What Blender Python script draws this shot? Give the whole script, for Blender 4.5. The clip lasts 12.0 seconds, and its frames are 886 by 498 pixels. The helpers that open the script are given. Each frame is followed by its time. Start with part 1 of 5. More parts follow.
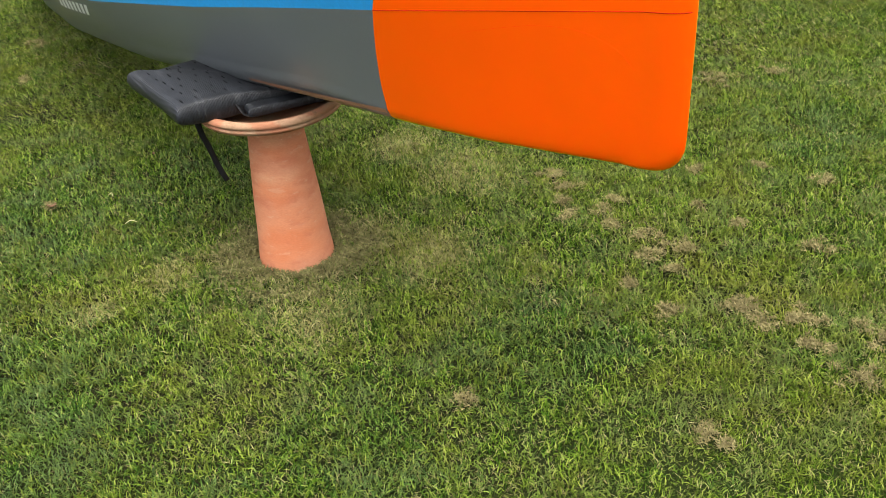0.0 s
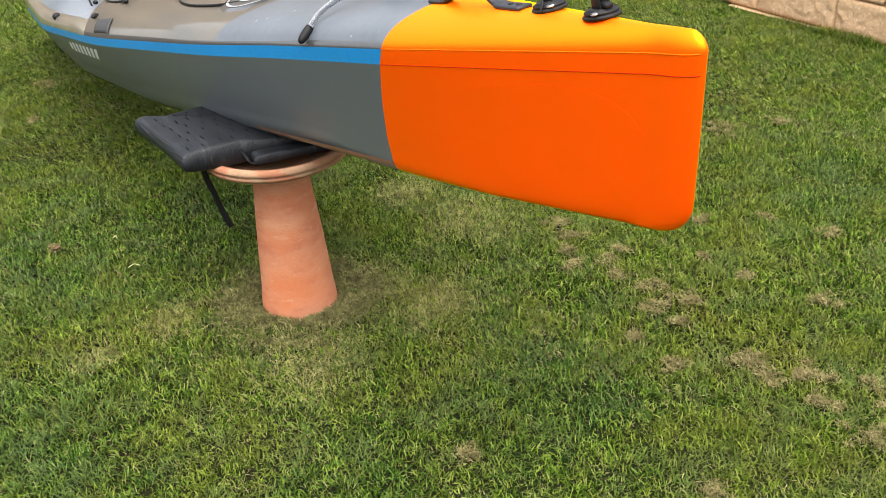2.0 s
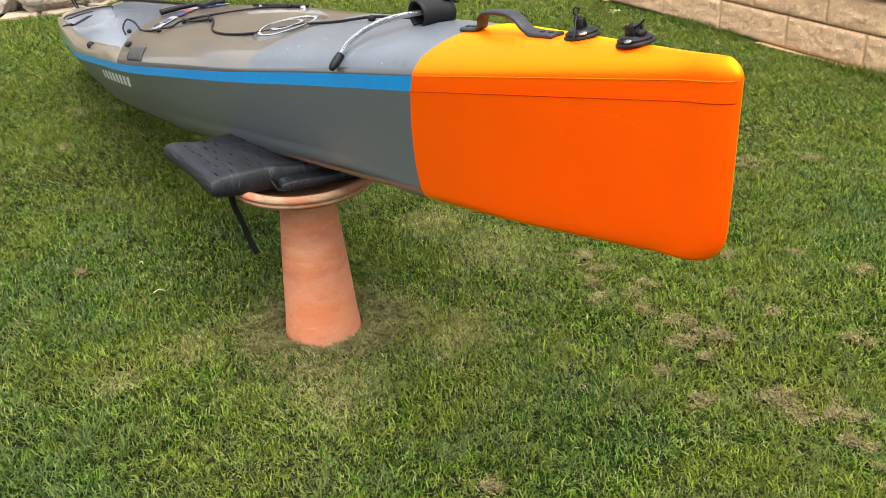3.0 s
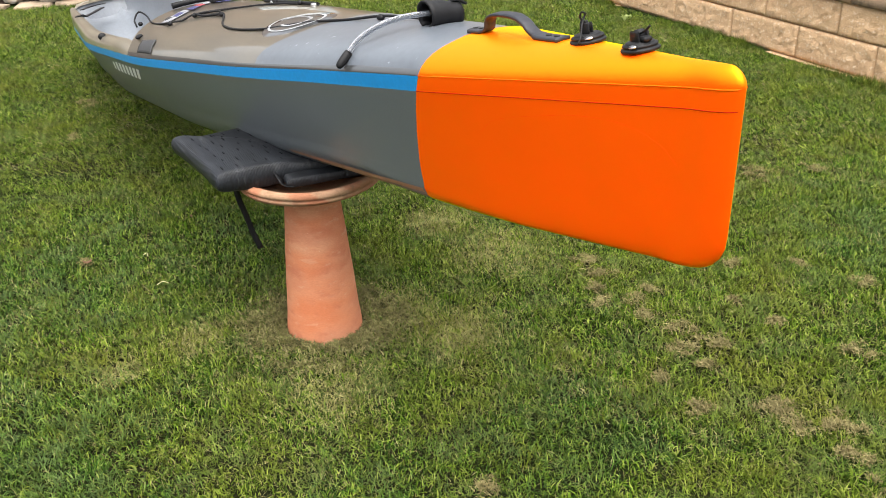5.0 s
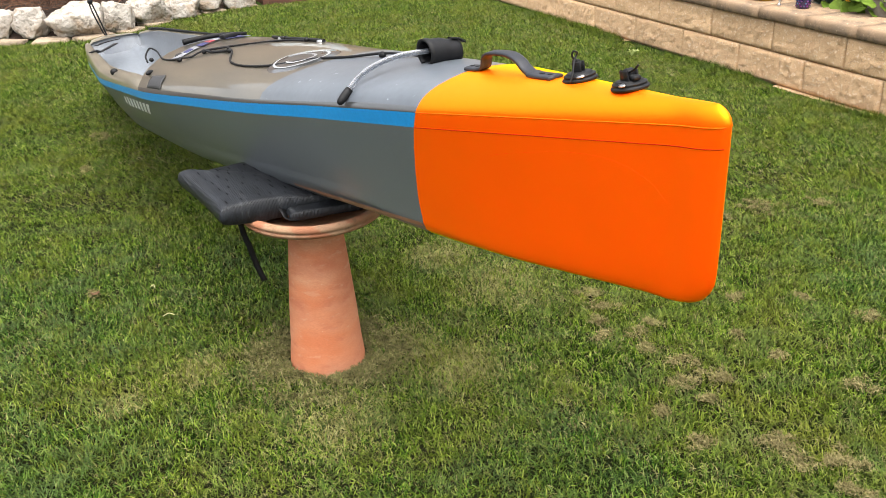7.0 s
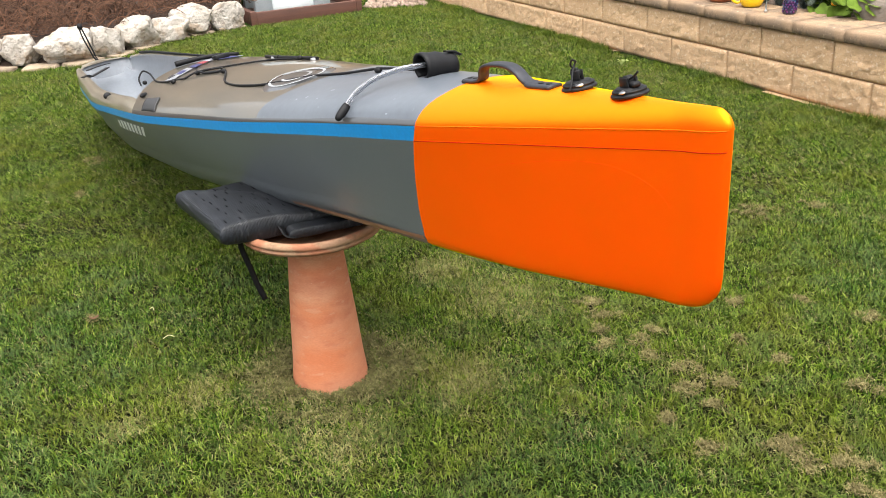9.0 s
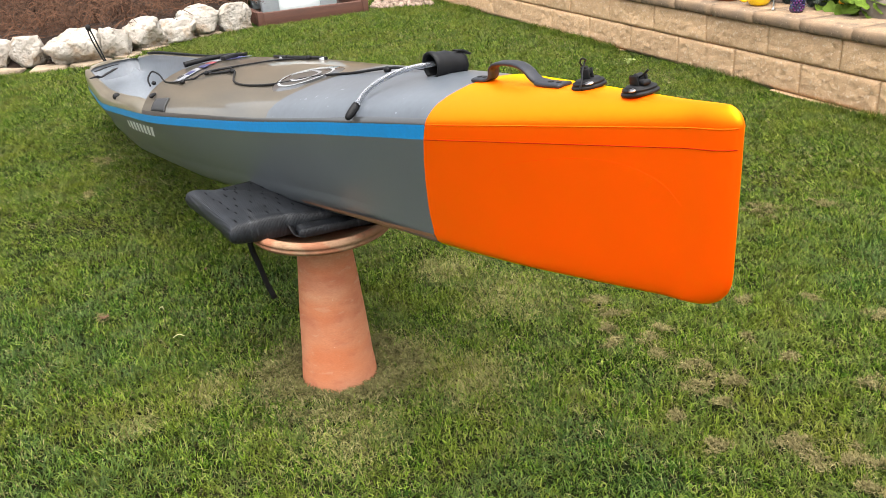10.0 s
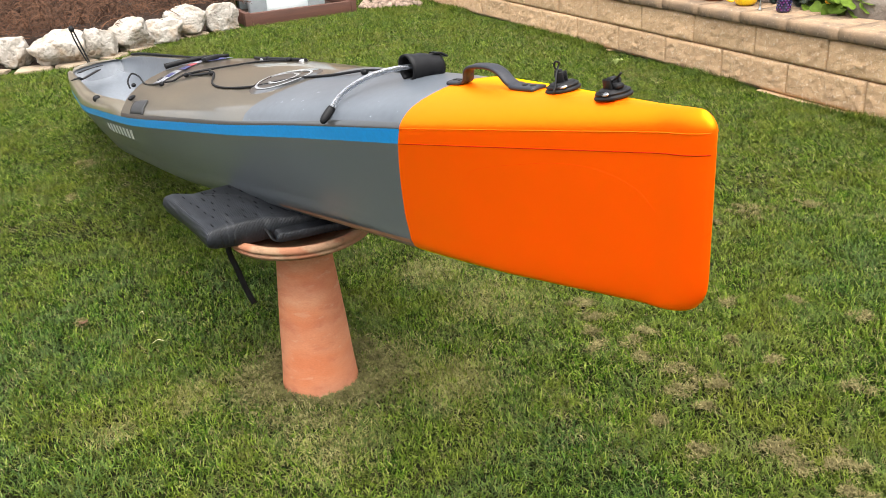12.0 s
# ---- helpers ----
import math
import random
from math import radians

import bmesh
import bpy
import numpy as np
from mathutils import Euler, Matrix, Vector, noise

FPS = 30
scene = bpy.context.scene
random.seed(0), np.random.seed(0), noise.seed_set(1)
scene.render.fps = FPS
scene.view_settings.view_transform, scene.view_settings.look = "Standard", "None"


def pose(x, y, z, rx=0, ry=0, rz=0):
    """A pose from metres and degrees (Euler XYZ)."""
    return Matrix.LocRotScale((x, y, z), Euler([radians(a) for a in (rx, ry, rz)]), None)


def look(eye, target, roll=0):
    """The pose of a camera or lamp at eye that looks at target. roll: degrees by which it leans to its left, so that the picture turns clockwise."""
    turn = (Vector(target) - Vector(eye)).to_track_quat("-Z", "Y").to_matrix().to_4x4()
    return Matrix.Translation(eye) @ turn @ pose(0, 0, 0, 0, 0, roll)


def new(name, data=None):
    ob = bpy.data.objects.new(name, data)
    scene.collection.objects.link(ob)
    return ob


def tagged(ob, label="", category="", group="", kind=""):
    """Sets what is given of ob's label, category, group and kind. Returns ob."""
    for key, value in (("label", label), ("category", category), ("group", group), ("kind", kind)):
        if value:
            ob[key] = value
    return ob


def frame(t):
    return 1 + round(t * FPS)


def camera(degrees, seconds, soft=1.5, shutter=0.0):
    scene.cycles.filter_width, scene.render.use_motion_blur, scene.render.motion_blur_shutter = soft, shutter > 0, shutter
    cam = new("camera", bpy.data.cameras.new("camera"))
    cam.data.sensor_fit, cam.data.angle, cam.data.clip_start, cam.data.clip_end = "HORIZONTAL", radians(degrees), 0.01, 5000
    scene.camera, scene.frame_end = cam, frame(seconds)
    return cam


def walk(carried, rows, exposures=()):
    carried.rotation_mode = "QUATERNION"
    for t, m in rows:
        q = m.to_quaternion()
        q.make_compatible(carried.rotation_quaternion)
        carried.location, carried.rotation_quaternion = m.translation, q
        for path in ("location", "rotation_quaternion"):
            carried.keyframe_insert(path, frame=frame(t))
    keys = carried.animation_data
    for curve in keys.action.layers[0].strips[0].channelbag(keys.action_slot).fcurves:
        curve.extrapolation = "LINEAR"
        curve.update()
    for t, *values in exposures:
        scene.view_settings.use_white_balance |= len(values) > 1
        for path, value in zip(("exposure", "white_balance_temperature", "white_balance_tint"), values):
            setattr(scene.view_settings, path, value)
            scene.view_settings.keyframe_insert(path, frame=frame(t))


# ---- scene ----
cam = camera(54.0, 12.0, 0.9)
EXPOSURE = 1.95
PATH = [
    (0, (-0.006, -0.005, 1.393), (0.071, 1.689, 0.332), -4.2),
    (0.5, (-0.025, 0.03, 1.358), (0.064, 1.723, 0.297), -1.9),
    (1, (0.002, 0.055, 1.354), (0.104, 1.743, 0.287), -3.0),
    (1.5, (-0.022, 0.032, 1.367), (0.079, 1.725, 0.306), -2.8),
    (1.8, (-0.006, 0.038, 1.389), (0.092, 1.738, 0.34), -3.0),
    (2, (-0.004, 0.022, 1.413), (0.072, 1.761, 0.428), -3.5),
    (2.2, (-0.017, 0.002, 1.422), (0.025, 1.782, 0.511), -3.9),
    (2.5, (-0.029, 0.006, 1.411), (0.007, 1.789, 0.505), -3.6),
    (3, (-0.016, 0.027, 1.395), (0.017, 1.807, 0.483), -3.2),
    (4.8, (-0.006, 0.026, 1.398), (0.028, 1.806, 0.487), -1.7),
    (5, (-0.007, 0.02, 1.397), (0.012, 1.8, 0.487), -1.8),
    (5.5, (0.019, 0.01, 1.393), (0.043, 1.793, 0.486), -2.3),
    (6, (0.03, 0.003, 1.388), (0.065, 1.798, 0.507), -2.0),
    (6.2, (0.025, 0.004, 1.389), (0.069, 1.829, 0.573), 0.4),
    (6.5, (0.048, -0.007, 1.36), (0.094, 1.804, 0.512), 4.4),
    (6.7, (0.028, -0.011, 1.383), (0.024, 1.799, 0.533), -0.3),
    (7, (0.024, 0.005, 1.408), (0.016, 1.818, 0.564), -2.0),
    (9, (0.005, 0.003, 1.404), (0.014, 1.83, 0.591), -3.5),
    (9.5, (-0.002, -0.008, 1.407), (0.007, 1.82, 0.595), -3.7),
    (10, (-0.003, -0.004, 1.404), (-0.008, 1.823, 0.592), -3.8),
    (10.5, (-0.001, -0.002, 1.403), (-0.001, 1.825, 0.59), -3.9),
    (11, (0.006, 0.002, 1.4), (0.009, 1.829, 0.587), -3.8),
    (11.5, (0.028, 0.018, 1.402), (0.036, 1.845, 0.588), -4.2),
    (12, (0.031, 0.023, 1.402), (0.043, 1.85, 0.588), -3.8),
]
walk(cam, [(t, look(eye, target, roll)) for t, eye, target, roll in PATH], ((0.0, EXPOSURE), (12.0, EXPOSURE)))
SKY, SUN = 0.11, 1.6
CLOSE_N, NEAR_N, MID_N, FAR_N, OUTER_N = 44000, 34000, 18000, 10800, 3400

# world, sun
world = bpy.data.worlds.new("sky")
scene.world = world
world.use_nodes = True
wn, wl = world.node_tree.nodes, world.node_tree.links
sky = wn.new("ShaderNodeTexSky")
sky.sky_type, sky.sun_disc = "NISHITA", False
sky.sun_elevation, sky.sun_rotation = radians(72), radians(170)
sky.air_density, sky.dust_density, sky.ozone_density = 1.0, 4.0, 1.0
calm = wn.new("ShaderNodeHueSaturation")
calm.inputs["Saturation"].default_value = 0.25
wl.new(sky.outputs[0], calm.inputs["Color"])
wl.new(calm.outputs[0], wn["Background"].inputs["Color"])
wn["Background"].inputs["Strength"].default_value = SKY
sun = new("sun", bpy.data.lights.new("sun", "SUN"))
sun.data.energy, sun.data.angle, sun.data.color = SUN, radians(80), (1.0, 0.95, 0.87)
sun.matrix_world = look((0.2, -1.7, 5.0), (0, 0, 0))

# ---- materials ----


def mat(name, colour, rough=0.6, metal=0.0, second=None, scale=8.0, fine=120.0, bump=0.2, depth=0.01, mix=0.5, coat=0.0, island=0.0, per_object=0.0, stretch=None, spec=0.5, patches=(), coat_rough=0.12):
    """A surface with a broad and a fine variation of colour, and relief."""
    m = bpy.data.materials.new(name)
    m.use_nodes = True
    n, l = m.node_tree.nodes, m.node_tree.links
    p = n["Principled BSDF"]
    p.inputs["Roughness"].default_value, p.inputs["Metallic"].default_value = rough, metal
    p.inputs["Coat Weight"].default_value = coat
    p.inputs["Coat Roughness"].default_value = coat_rough
    p.inputs["Specular IOR Level"].default_value = spec
    at = n.new("ShaderNodeTexCoord")
    src = at.outputs["Object"]
    if stretch:
        mp = n.new("ShaderNodeMapping")
        mp.inputs["Scale"].default_value = stretch
        l.new(src, mp.inputs["Vector"])
        src = mp.outputs[0]
    big, small = n.new("ShaderNodeTexNoise"), n.new("ShaderNodeTexNoise")
    for t, s, d in ((big, scale, 4.0), (small, fine, 6.0)):
        t.inputs["Scale"].default_value, t.inputs["Detail"].default_value = s, d
        l.new(src, t.inputs["Vector"])
    ramp = n.new("ShaderNodeMapRange")
    ramp.inputs["From Min"].default_value, ramp.inputs["From Max"].default_value = 0.35, 0.65
    l.new(big.outputs["Fac"], ramp.inputs["Value"])
    mul = n.new("ShaderNodeMath")
    mul.operation = "MULTIPLY"
    mul.inputs[1].default_value = mix
    l.new(ramp.outputs[0], mul.inputs[0])
    blend = n.new("ShaderNodeMixRGB")
    blend.inputs[1].default_value = (*colour, 1)
    blend.inputs[2].default_value = (*(second or [c * 0.7 for c in colour]), 1)
    l.new(mul.outputs[0], blend.inputs[0])
    last = blend.outputs[0]
    for tone, size, low, high, amount in patches:
        t, mr, mx = n.new("ShaderNodeTexNoise"), n.new("ShaderNodeMapRange"), n.new("ShaderNodeMixRGB")
        t.inputs["Scale"].default_value, t.inputs["Detail"].default_value = size, 5.0
        l.new(src, t.inputs["Vector"])
        mr.inputs["From Min"].default_value, mr.inputs["From Max"].default_value, mr.inputs["To Max"].default_value = low, high, amount
        l.new(t.outputs["Fac"], mr.inputs["Value"])
        l.new(mr.outputs[0], mx.inputs[0])
        l.new(last, mx.inputs[1])
        mx.inputs[2].default_value = (*tone, 1)
        last = mx.outputs[0]
    grain = n.new("ShaderNodeMapRange")
    grain.inputs["To Min"].default_value, grain.inputs["To Max"].default_value = 0.82, 1.18
    l.new(small.outputs["Fac"], grain.inputs["Value"])
    vary = n.new("ShaderNodeHueSaturation")
    l.new(grain.outputs[0], vary.inputs["Value"])
    l.new(last, vary.inputs["Color"])
    last = vary.outputs[0]
    for amount, kind in ((island, "ISLAND"), (per_object, "OBJECT")):
        if amount:
            r = n.new("ShaderNodeNewGeometry") if kind == "ISLAND" else n.new("ShaderNodeObjectInfo")
            mr = n.new("ShaderNodeMapRange")
            mr.inputs["To Min"].default_value, mr.inputs["To Max"].default_value = 1 - amount, 1 + amount
            l.new(r.outputs["Random Per Island" if kind == "ISLAND" else "Random"], mr.inputs["Value"])
            hs = n.new("ShaderNodeHueSaturation")
            l.new(mr.outputs[0], hs.inputs["Value"])
            l.new(last, hs.inputs["Color"])
            last = hs.outputs[0]
    l.new(last, p.inputs["Base Color"])
    if bump:
        b = n.new("ShaderNodeBump")
        b.inputs["Strength"].default_value, b.inputs["Distance"].default_value = bump, depth
        l.new(small.outputs["Fac"], b.inputs["Height"])
        l.new(b.outputs[0], p.inputs["Normal"])
    return m


def blade_mat(name, colours, patch, rough=0.55, pale=None):
    """Grass: a colour by blade, drawn from a ramp, warmed in broad uneven patches, a little translucent."""
    m = bpy.data.materials.new(name)
    m.use_nodes = True
    n, l = m.node_tree.nodes, m.node_tree.links
    p, out = n["Principled BSDF"], n["Material Output"]
    p.inputs["Roughness"].default_value = rough
    p.inputs["Specular IOR Level"].default_value = 0.05
    geo, ramp = n.new("ShaderNodeNewGeometry"), n.new("ShaderNodeValToRGB")
    l.new(geo.outputs["Random Per Island"], ramp.inputs["Fac"])
    while len(ramp.color_ramp.elements) < len(colours):
        ramp.color_ramp.elements.new(0.5)
    for i, (e, c) in enumerate(zip(ramp.color_ramp.elements, colours)):
        e.position, e.color = i / (len(colours) - 1), (*c, 1)
    co = n.new("ShaderNodeTexCoord")
    a, b = n.new("ShaderNodeTexNoise"), n.new("ShaderNodeTexNoise")
    a.inputs["Scale"].default_value, b.inputs["Scale"].default_value = 1.7, 7.0
    add = n.new("ShaderNodeMath")
    l.new(co.outputs["Object"], a.inputs["Vector"])
    l.new(co.outputs["Object"], b.inputs["Vector"])
    l.new(a.outputs["Fac"], add.inputs[0])
    l.new(b.outputs["Fac"], add.inputs[1])
    mr = n.new("ShaderNodeMapRange")
    mr.inputs["From Min"].default_value, mr.inputs["From Max"].default_value = 0.88, 1.32
    mr.inputs["To Max"].default_value = 0.6
    l.new(add.outputs[0], mr.inputs["Value"])
    mixer = n.new("ShaderNodeMixRGB")
    mixer.inputs[2].default_value = (*patch, 1)
    l.new(mr.outputs[0], mixer.inputs[0])
    l.new(ramp.outputs[0], mixer.inputs[1])
    if pale:
        c, mc, px = n.new("ShaderNodeTexNoise"), n.new("ShaderNodeMapRange"), n.new("ShaderNodeMixRGB")
        c.noise_dimensions = "4D"
        c.inputs["W"].default_value, c.inputs["Scale"].default_value, c.inputs["Detail"].default_value = 4.0, 8.0, 3.0
        mc.inputs["From Min"].default_value, mc.inputs["From Max"].default_value, mc.inputs["To Max"].default_value = 0.47, 0.66, 0.62
        px.inputs[2].default_value = (*pale, 1)
        l.new(co.outputs["Object"], c.inputs["Vector"])
        l.new(c.outputs["Fac"], mc.inputs["Value"])
        l.new(mc.outputs[0], px.inputs[0])
        l.new(mixer.outputs[0], px.inputs[1])
        mixer = px
    dark, md, mul = n.new("ShaderNodeTexNoise"), n.new("ShaderNodeMapRange"), n.new("ShaderNodeHueSaturation")
    dark.inputs["Scale"].default_value, dark.inputs["Detail"].default_value = 26.0, 4.0
    l.new(co.outputs["Object"], dark.inputs["Vector"])
    md.inputs["From Min"].default_value, md.inputs["From Max"].default_value = 0.36, 0.62
    md.inputs["To Min"].default_value, md.inputs["To Max"].default_value = 1.20, 0.80
    l.new(dark.outputs["Fac"], md.inputs["Value"])
    l.new(md.outputs[0], mul.inputs["Value"])
    l.new(mixer.outputs[0], mul.inputs["Color"])
    mixer = mul
    l.new(mixer.outputs[0], p.inputs["Base Color"])
    tr, mx = n.new("ShaderNodeBsdfTranslucent"), n.new("ShaderNodeMixShader")
    l.new(mixer.outputs[0], tr.inputs["Color"])
    mx.inputs[0].default_value = 0.07
    l.new(p.outputs[0], mx.inputs[1])
    l.new(tr.outputs[0], mx.inputs[2])
    l.new(mx.outputs[0], out.inputs["Surface"])
    return m


def fluorescent(name, colour, shine, rough):
    """Bright moulded plastic; its tinted, broad gloss stands in for yellowing glare from above."""
    m = bpy.data.materials.new(name)
    m.use_nodes = True
    n, l = m.node_tree.nodes, m.node_tree.links
    p, out = n["Principled BSDF"], n["Material Output"]
    p.inputs["Roughness"].default_value = 0.5
    p.inputs["Specular IOR Level"].default_value = 0.12
    co, no = n.new("ShaderNodeTexCoord"), n.new("ShaderNodeTexNoise")
    no.inputs["Scale"].default_value, no.inputs["Detail"].default_value = 9.0, 5.0
    l.new(co.outputs["Object"], no.inputs["Vector"])
    hs, mr = n.new("ShaderNodeHueSaturation"), n.new("ShaderNodeMapRange")
    mr.inputs["To Min"].default_value, mr.inputs["To Max"].default_value = 0.92, 1.06
    l.new(no.outputs["Fac"], mr.inputs["Value"])
    l.new(mr.outputs[0], hs.inputs["Value"])
    hs.inputs["Color"].default_value = (*colour, 1)
    l.new(hs.outputs[0], p.inputs["Base Color"])
    gl, lw, mx = n.new("ShaderNodeBsdfGlossy"), n.new("ShaderNodeFresnel"), n.new("ShaderNodeMixShader")
    gl.inputs["Color"].default_value = (*shine, 1)
    gl.inputs["Roughness"].default_value = rough
    lw.inputs["IOR"].default_value = 2.85
    l.new(lw.outputs[0], mx.inputs[0])
    l.new(p.outputs[0], mx.inputs[1])
    l.new(gl.outputs[0], mx.inputs[2])
    l.new(mx.outputs[0], out.inputs["Surface"])
    return m


ORANGE = fluorescent("fluorescent_orange", (1.0, 0.030, 0.0), (1.0, 1.0, 0.0), 0.45)
RIDGE_LIT = mat("ridge_lit", (1.0, 0.12, 0.0), 0.6, spec=0.1, mix=0.1)
ARC_ORANGE = mat("arc_orange", (1.0, 0.08, 0.0), 0.6, spec=0.05, mix=0.1)
SEAM_DARK = mat("seam_line", (0.45, 0.012, 0.0), 0.7, spec=0.1)
HULL_GREY = mat("hull_grey", (0.106, 0.117, 0.128), 0.36, second=(0.090, 0.100, 0.108), scale=3, fine=300, bump=0.02, mix=0.7, coat=0.14)
HULL_BLUE = mat("stripe_blue", (0.008, 0.21, 0.52), 0.3, scale=5, bump=0.02, mix=0.2, coat=0.1)
DECK_LIGHT = mat("deck_pale_grey", (0.095, 0.108, 0.126), 0.38, second=(0.077, 0.088, 0.104), scale=6, fine=60, bump=0.05, depth=0.002, mix=0.8, coat=0.18, patches=(((0.30, 0.32, 0.35), 55, 0.70, 0.73, 0.6),))
WELL_GREY = mat("well_pale_grey", (0.145, 0.160, 0.182), 0.34, second=(0.118, 0.131, 0.150), scale=5, fine=60, bump=0.03, depth=0.002, mix=0.8, coat=0.2)
DECK_KHAKI = mat("deck_khaki", (0.104, 0.087, 0.060), 0.30, second=(0.046, 0.043, 0.035), scale=4, fine=80, bump=0.03, depth=0.001, mix=1.0, coat=0.6, stretch=(0.4, 1.8, 1.0), coat_rough=0.025)
# deck khaki made lighter: the rim's sky reflection is put into the colour
KHAKI_SKYLIT = mat("khaki_skylit", (0.185, 0.168, 0.125), 0.28, second=(0.130, 0.118, 0.090), scale=5, fine=80, bump=0.03, depth=0.001, mix=0.9, coat=0.5, coat_rough=0.05)
DECK_DARK = mat("deck_dark_grey", (0.034, 0.035, 0.036), 0.35, scale=5, fine=90, bump=0.02, depth=0.001, coat=0.9, coat_rough=0.05)
RUBBER = mat("black_rubber", (0.008, 0.008, 0.009), 0.55, scale=20, bump=0.1, depth=0.001, spec=0.22)
PLASTIC = mat("dark_plastic", (0.019, 0.020, 0.026), 0.5, scale=30, bump=0.05, depth=0.001, spec=0.35)
TUBE = mat("milky_tube", (0.24, 0.26, 0.295), 0.16, scale=14, bump=0.03, depth=0.001, mix=0.2, coat=0.2)
TUBE.node_tree.nodes["Principled BSDF"].inputs["Transmission Weight"].default_value = 0.72
TUBE.node_tree.nodes["Principled BSDF"].inputs["IOR"].default_value = 1.35
WHITE = mat("white_print", (0.75, 0.76, 0.76), 0.45, mix=0.15)
FLAG_BLUE = mat("print_blue", (0.018, 0.022, 0.13), 0.45, second=(0.03, 0.03, 0.06), scale=30, mix=0.8)
FLAG_RED = mat("print_red", (0.30, 0.02, 0.03), 0.45, second=(0.15, 0.05, 0.06), scale=30, mix=0.8)
STEEL = mat("steel", (0.6, 0.6, 0.6), 0.3, 1.0, bump=0.02)
CLAY = mat("terracotta", (0.47, 0.155, 0.070), 0.82, second=(0.50, 0.230, 0.128), scale=5, fine=160, bump=0.22, depth=0.002, mix=0.9, stretch=(1.0, 1.0, 2.2), spec=0.22, patches=(((0.33, 0.090, 0.048), 4.5, 0.47, 0.63, 0.5), ((0.50, 0.27, 0.165), 7, 0.52, 0.68, 0.32), ((0.52, 0.33, 0.22), 26, 0.60, 0.68, 0.25), ((0.36, 0.11, 0.06), 19, 0.58, 0.68, 0.4), ((0.66, 0.55, 0.45), 62, 0.735, 0.755, 0.95)))
CLAY_PALE = mat("terracotta_bleached", (0.33, 0.165, 0.095), 0.86, second=(0.30, 0.12, 0.066), scale=9, fine=120, bump=0.3, depth=0.003, mix=0.9, stretch=(1.0, 1.0, 1.6), spec=0.18, patches=(((0.35, 0.24, 0.155), 14, 0.50, 0.62, 0.6), ((0.15, 0.100, 0.060), 34, 0.54, 0.66, 0.55), ((0.24, 0.165, 0.085), 7, 0.52, 0.68, 0.4)))
CLAY_POT = mat("terracotta_pot", (0.38, 0.125, 0.055), 0.7, scale=12, bump=0.1, depth=0.002)
CUSHION = mat("black_woven", (0.0135, 0.0155, 0.0195), 0.50, second=(0.007, 0.008, 0.010), scale=25, fine=220, bump=0.5, depth=0.004, mix=0.9, spec=0.30, stretch=(1.0, 0.06, 0.3), patches=(((0.045, 0.047, 0.050), 70, 0.60, 0.68, 0.6), ((0.005, 0.005, 0.006), 110, 0.60, 0.66, 0.7)))
# the cords of the weave, side by side
cn, cl = CUSHION.node_tree.nodes, CUSHION.node_tree.links
c_at, c_wave, c_bump = cn.new("ShaderNodeTexCoord"), cn.new("ShaderNodeTexWave"), cn.new("ShaderNodeBump")
c_wave.wave_type, c_wave.bands_direction = "BANDS", "X"
c_wave.inputs["Scale"].default_value, c_wave.inputs["Distortion"].default_value = 84.0, 2.2
c_bump.inputs["Strength"].default_value, c_bump.inputs["Distance"].default_value = 0.34, 0.0020
cl.new(c_at.outputs["Object"], c_wave.inputs["Vector"])
cl.new(c_wave.outputs["Fac"], c_bump.inputs["Height"])
cl.new(cn["Bump"].outputs[0], c_bump.inputs["Normal"])
cl.new(c_bump.outputs[0], cn["Principled BSDF"].inputs["Normal"])
BLOCK = mat("split_face_block", (0.60, 0.405, 0.240), 0.94, second=(0.53, 0.345, 0.195), scale=14, fine=150, bump=0.8, depth=0.009, mix=1.0, per_object=0.08, spec=0.15, patches=(((0.70, 0.55, 0.39), 60, 0.57, 0.64, 0.7), ((0.36, 0.225, 0.13), 48, 0.59, 0.68, 0.5), ((0.24, 0.15, 0.09), 120, 0.64, 0.69, 0.5)))
MORTAR = mat("mortar", (0.43, 0.285, 0.175), 0.95, scale=20, fine=200, bump=0.4, depth=0.003, spec=0.1)
CAPSTONE = mat("cap_concrete", (0.285, 0.196, 0.124), 0.94, second=(0.215, 0.148, 0.096), scale=7, fine=120, bump=0.7, depth=0.006, mix=0.9, per_object=0.08, spec=0.15, patches=(((0.14, 0.112, 0.086), 6, 0.52, 0.68, 0.42), ((0.085, 0.072, 0.058), 22, 0.55, 0.66, 0.5), ((0.40, 0.30, 0.20), 40, 0.60, 0.68, 0.5)))
LIMESTONE = mat("limestone", (0.40, 0.368, 0.325), 0.92, second=(0.29, 0.248, 0.20), scale=7, fine=30, bump=1.0, depth=0.03, mix=0.8, spec=0.2, patches=(((0.27, 0.19, 0.12), 8, 0.55, 0.67, 0.65), ((0.15, 0.12, 0.095), 20, 0.58, 0.67, 0.6)))
PAVER = mat("edging_stone", (0.29, 0.225, 0.16), 0.95, second=(0.20, 0.155, 0.11), scale=8, fine=60, bump=0.8, depth=0.01, per_object=0.15, spec=0.15, patches=(((0.12, 0.095, 0.07), 14, 0.54, 0.66, 0.6),))
SLEEPER = mat("red_brown_timber", (0.088, 0.032, 0.018), 0.7, second=(0.058, 0.021, 0.012), scale=6, fine=70, bump=0.4, depth=0.004, mix=0.9, stretch=(0.25, 4.0, 4.0))
ZINC = mat("galvanised", (0.50, 0.55, 0.57), 0.42, 0.55, second=(0.40, 0.46, 0.50), scale=9, bump=0.05, depth=0.002)
SOIL = mat("soil", (0.075, 0.05, 0.033), 1.0, second=(0.05, 0.034, 0.022), scale=6, fine=50, bump=0.9, depth=0.02)
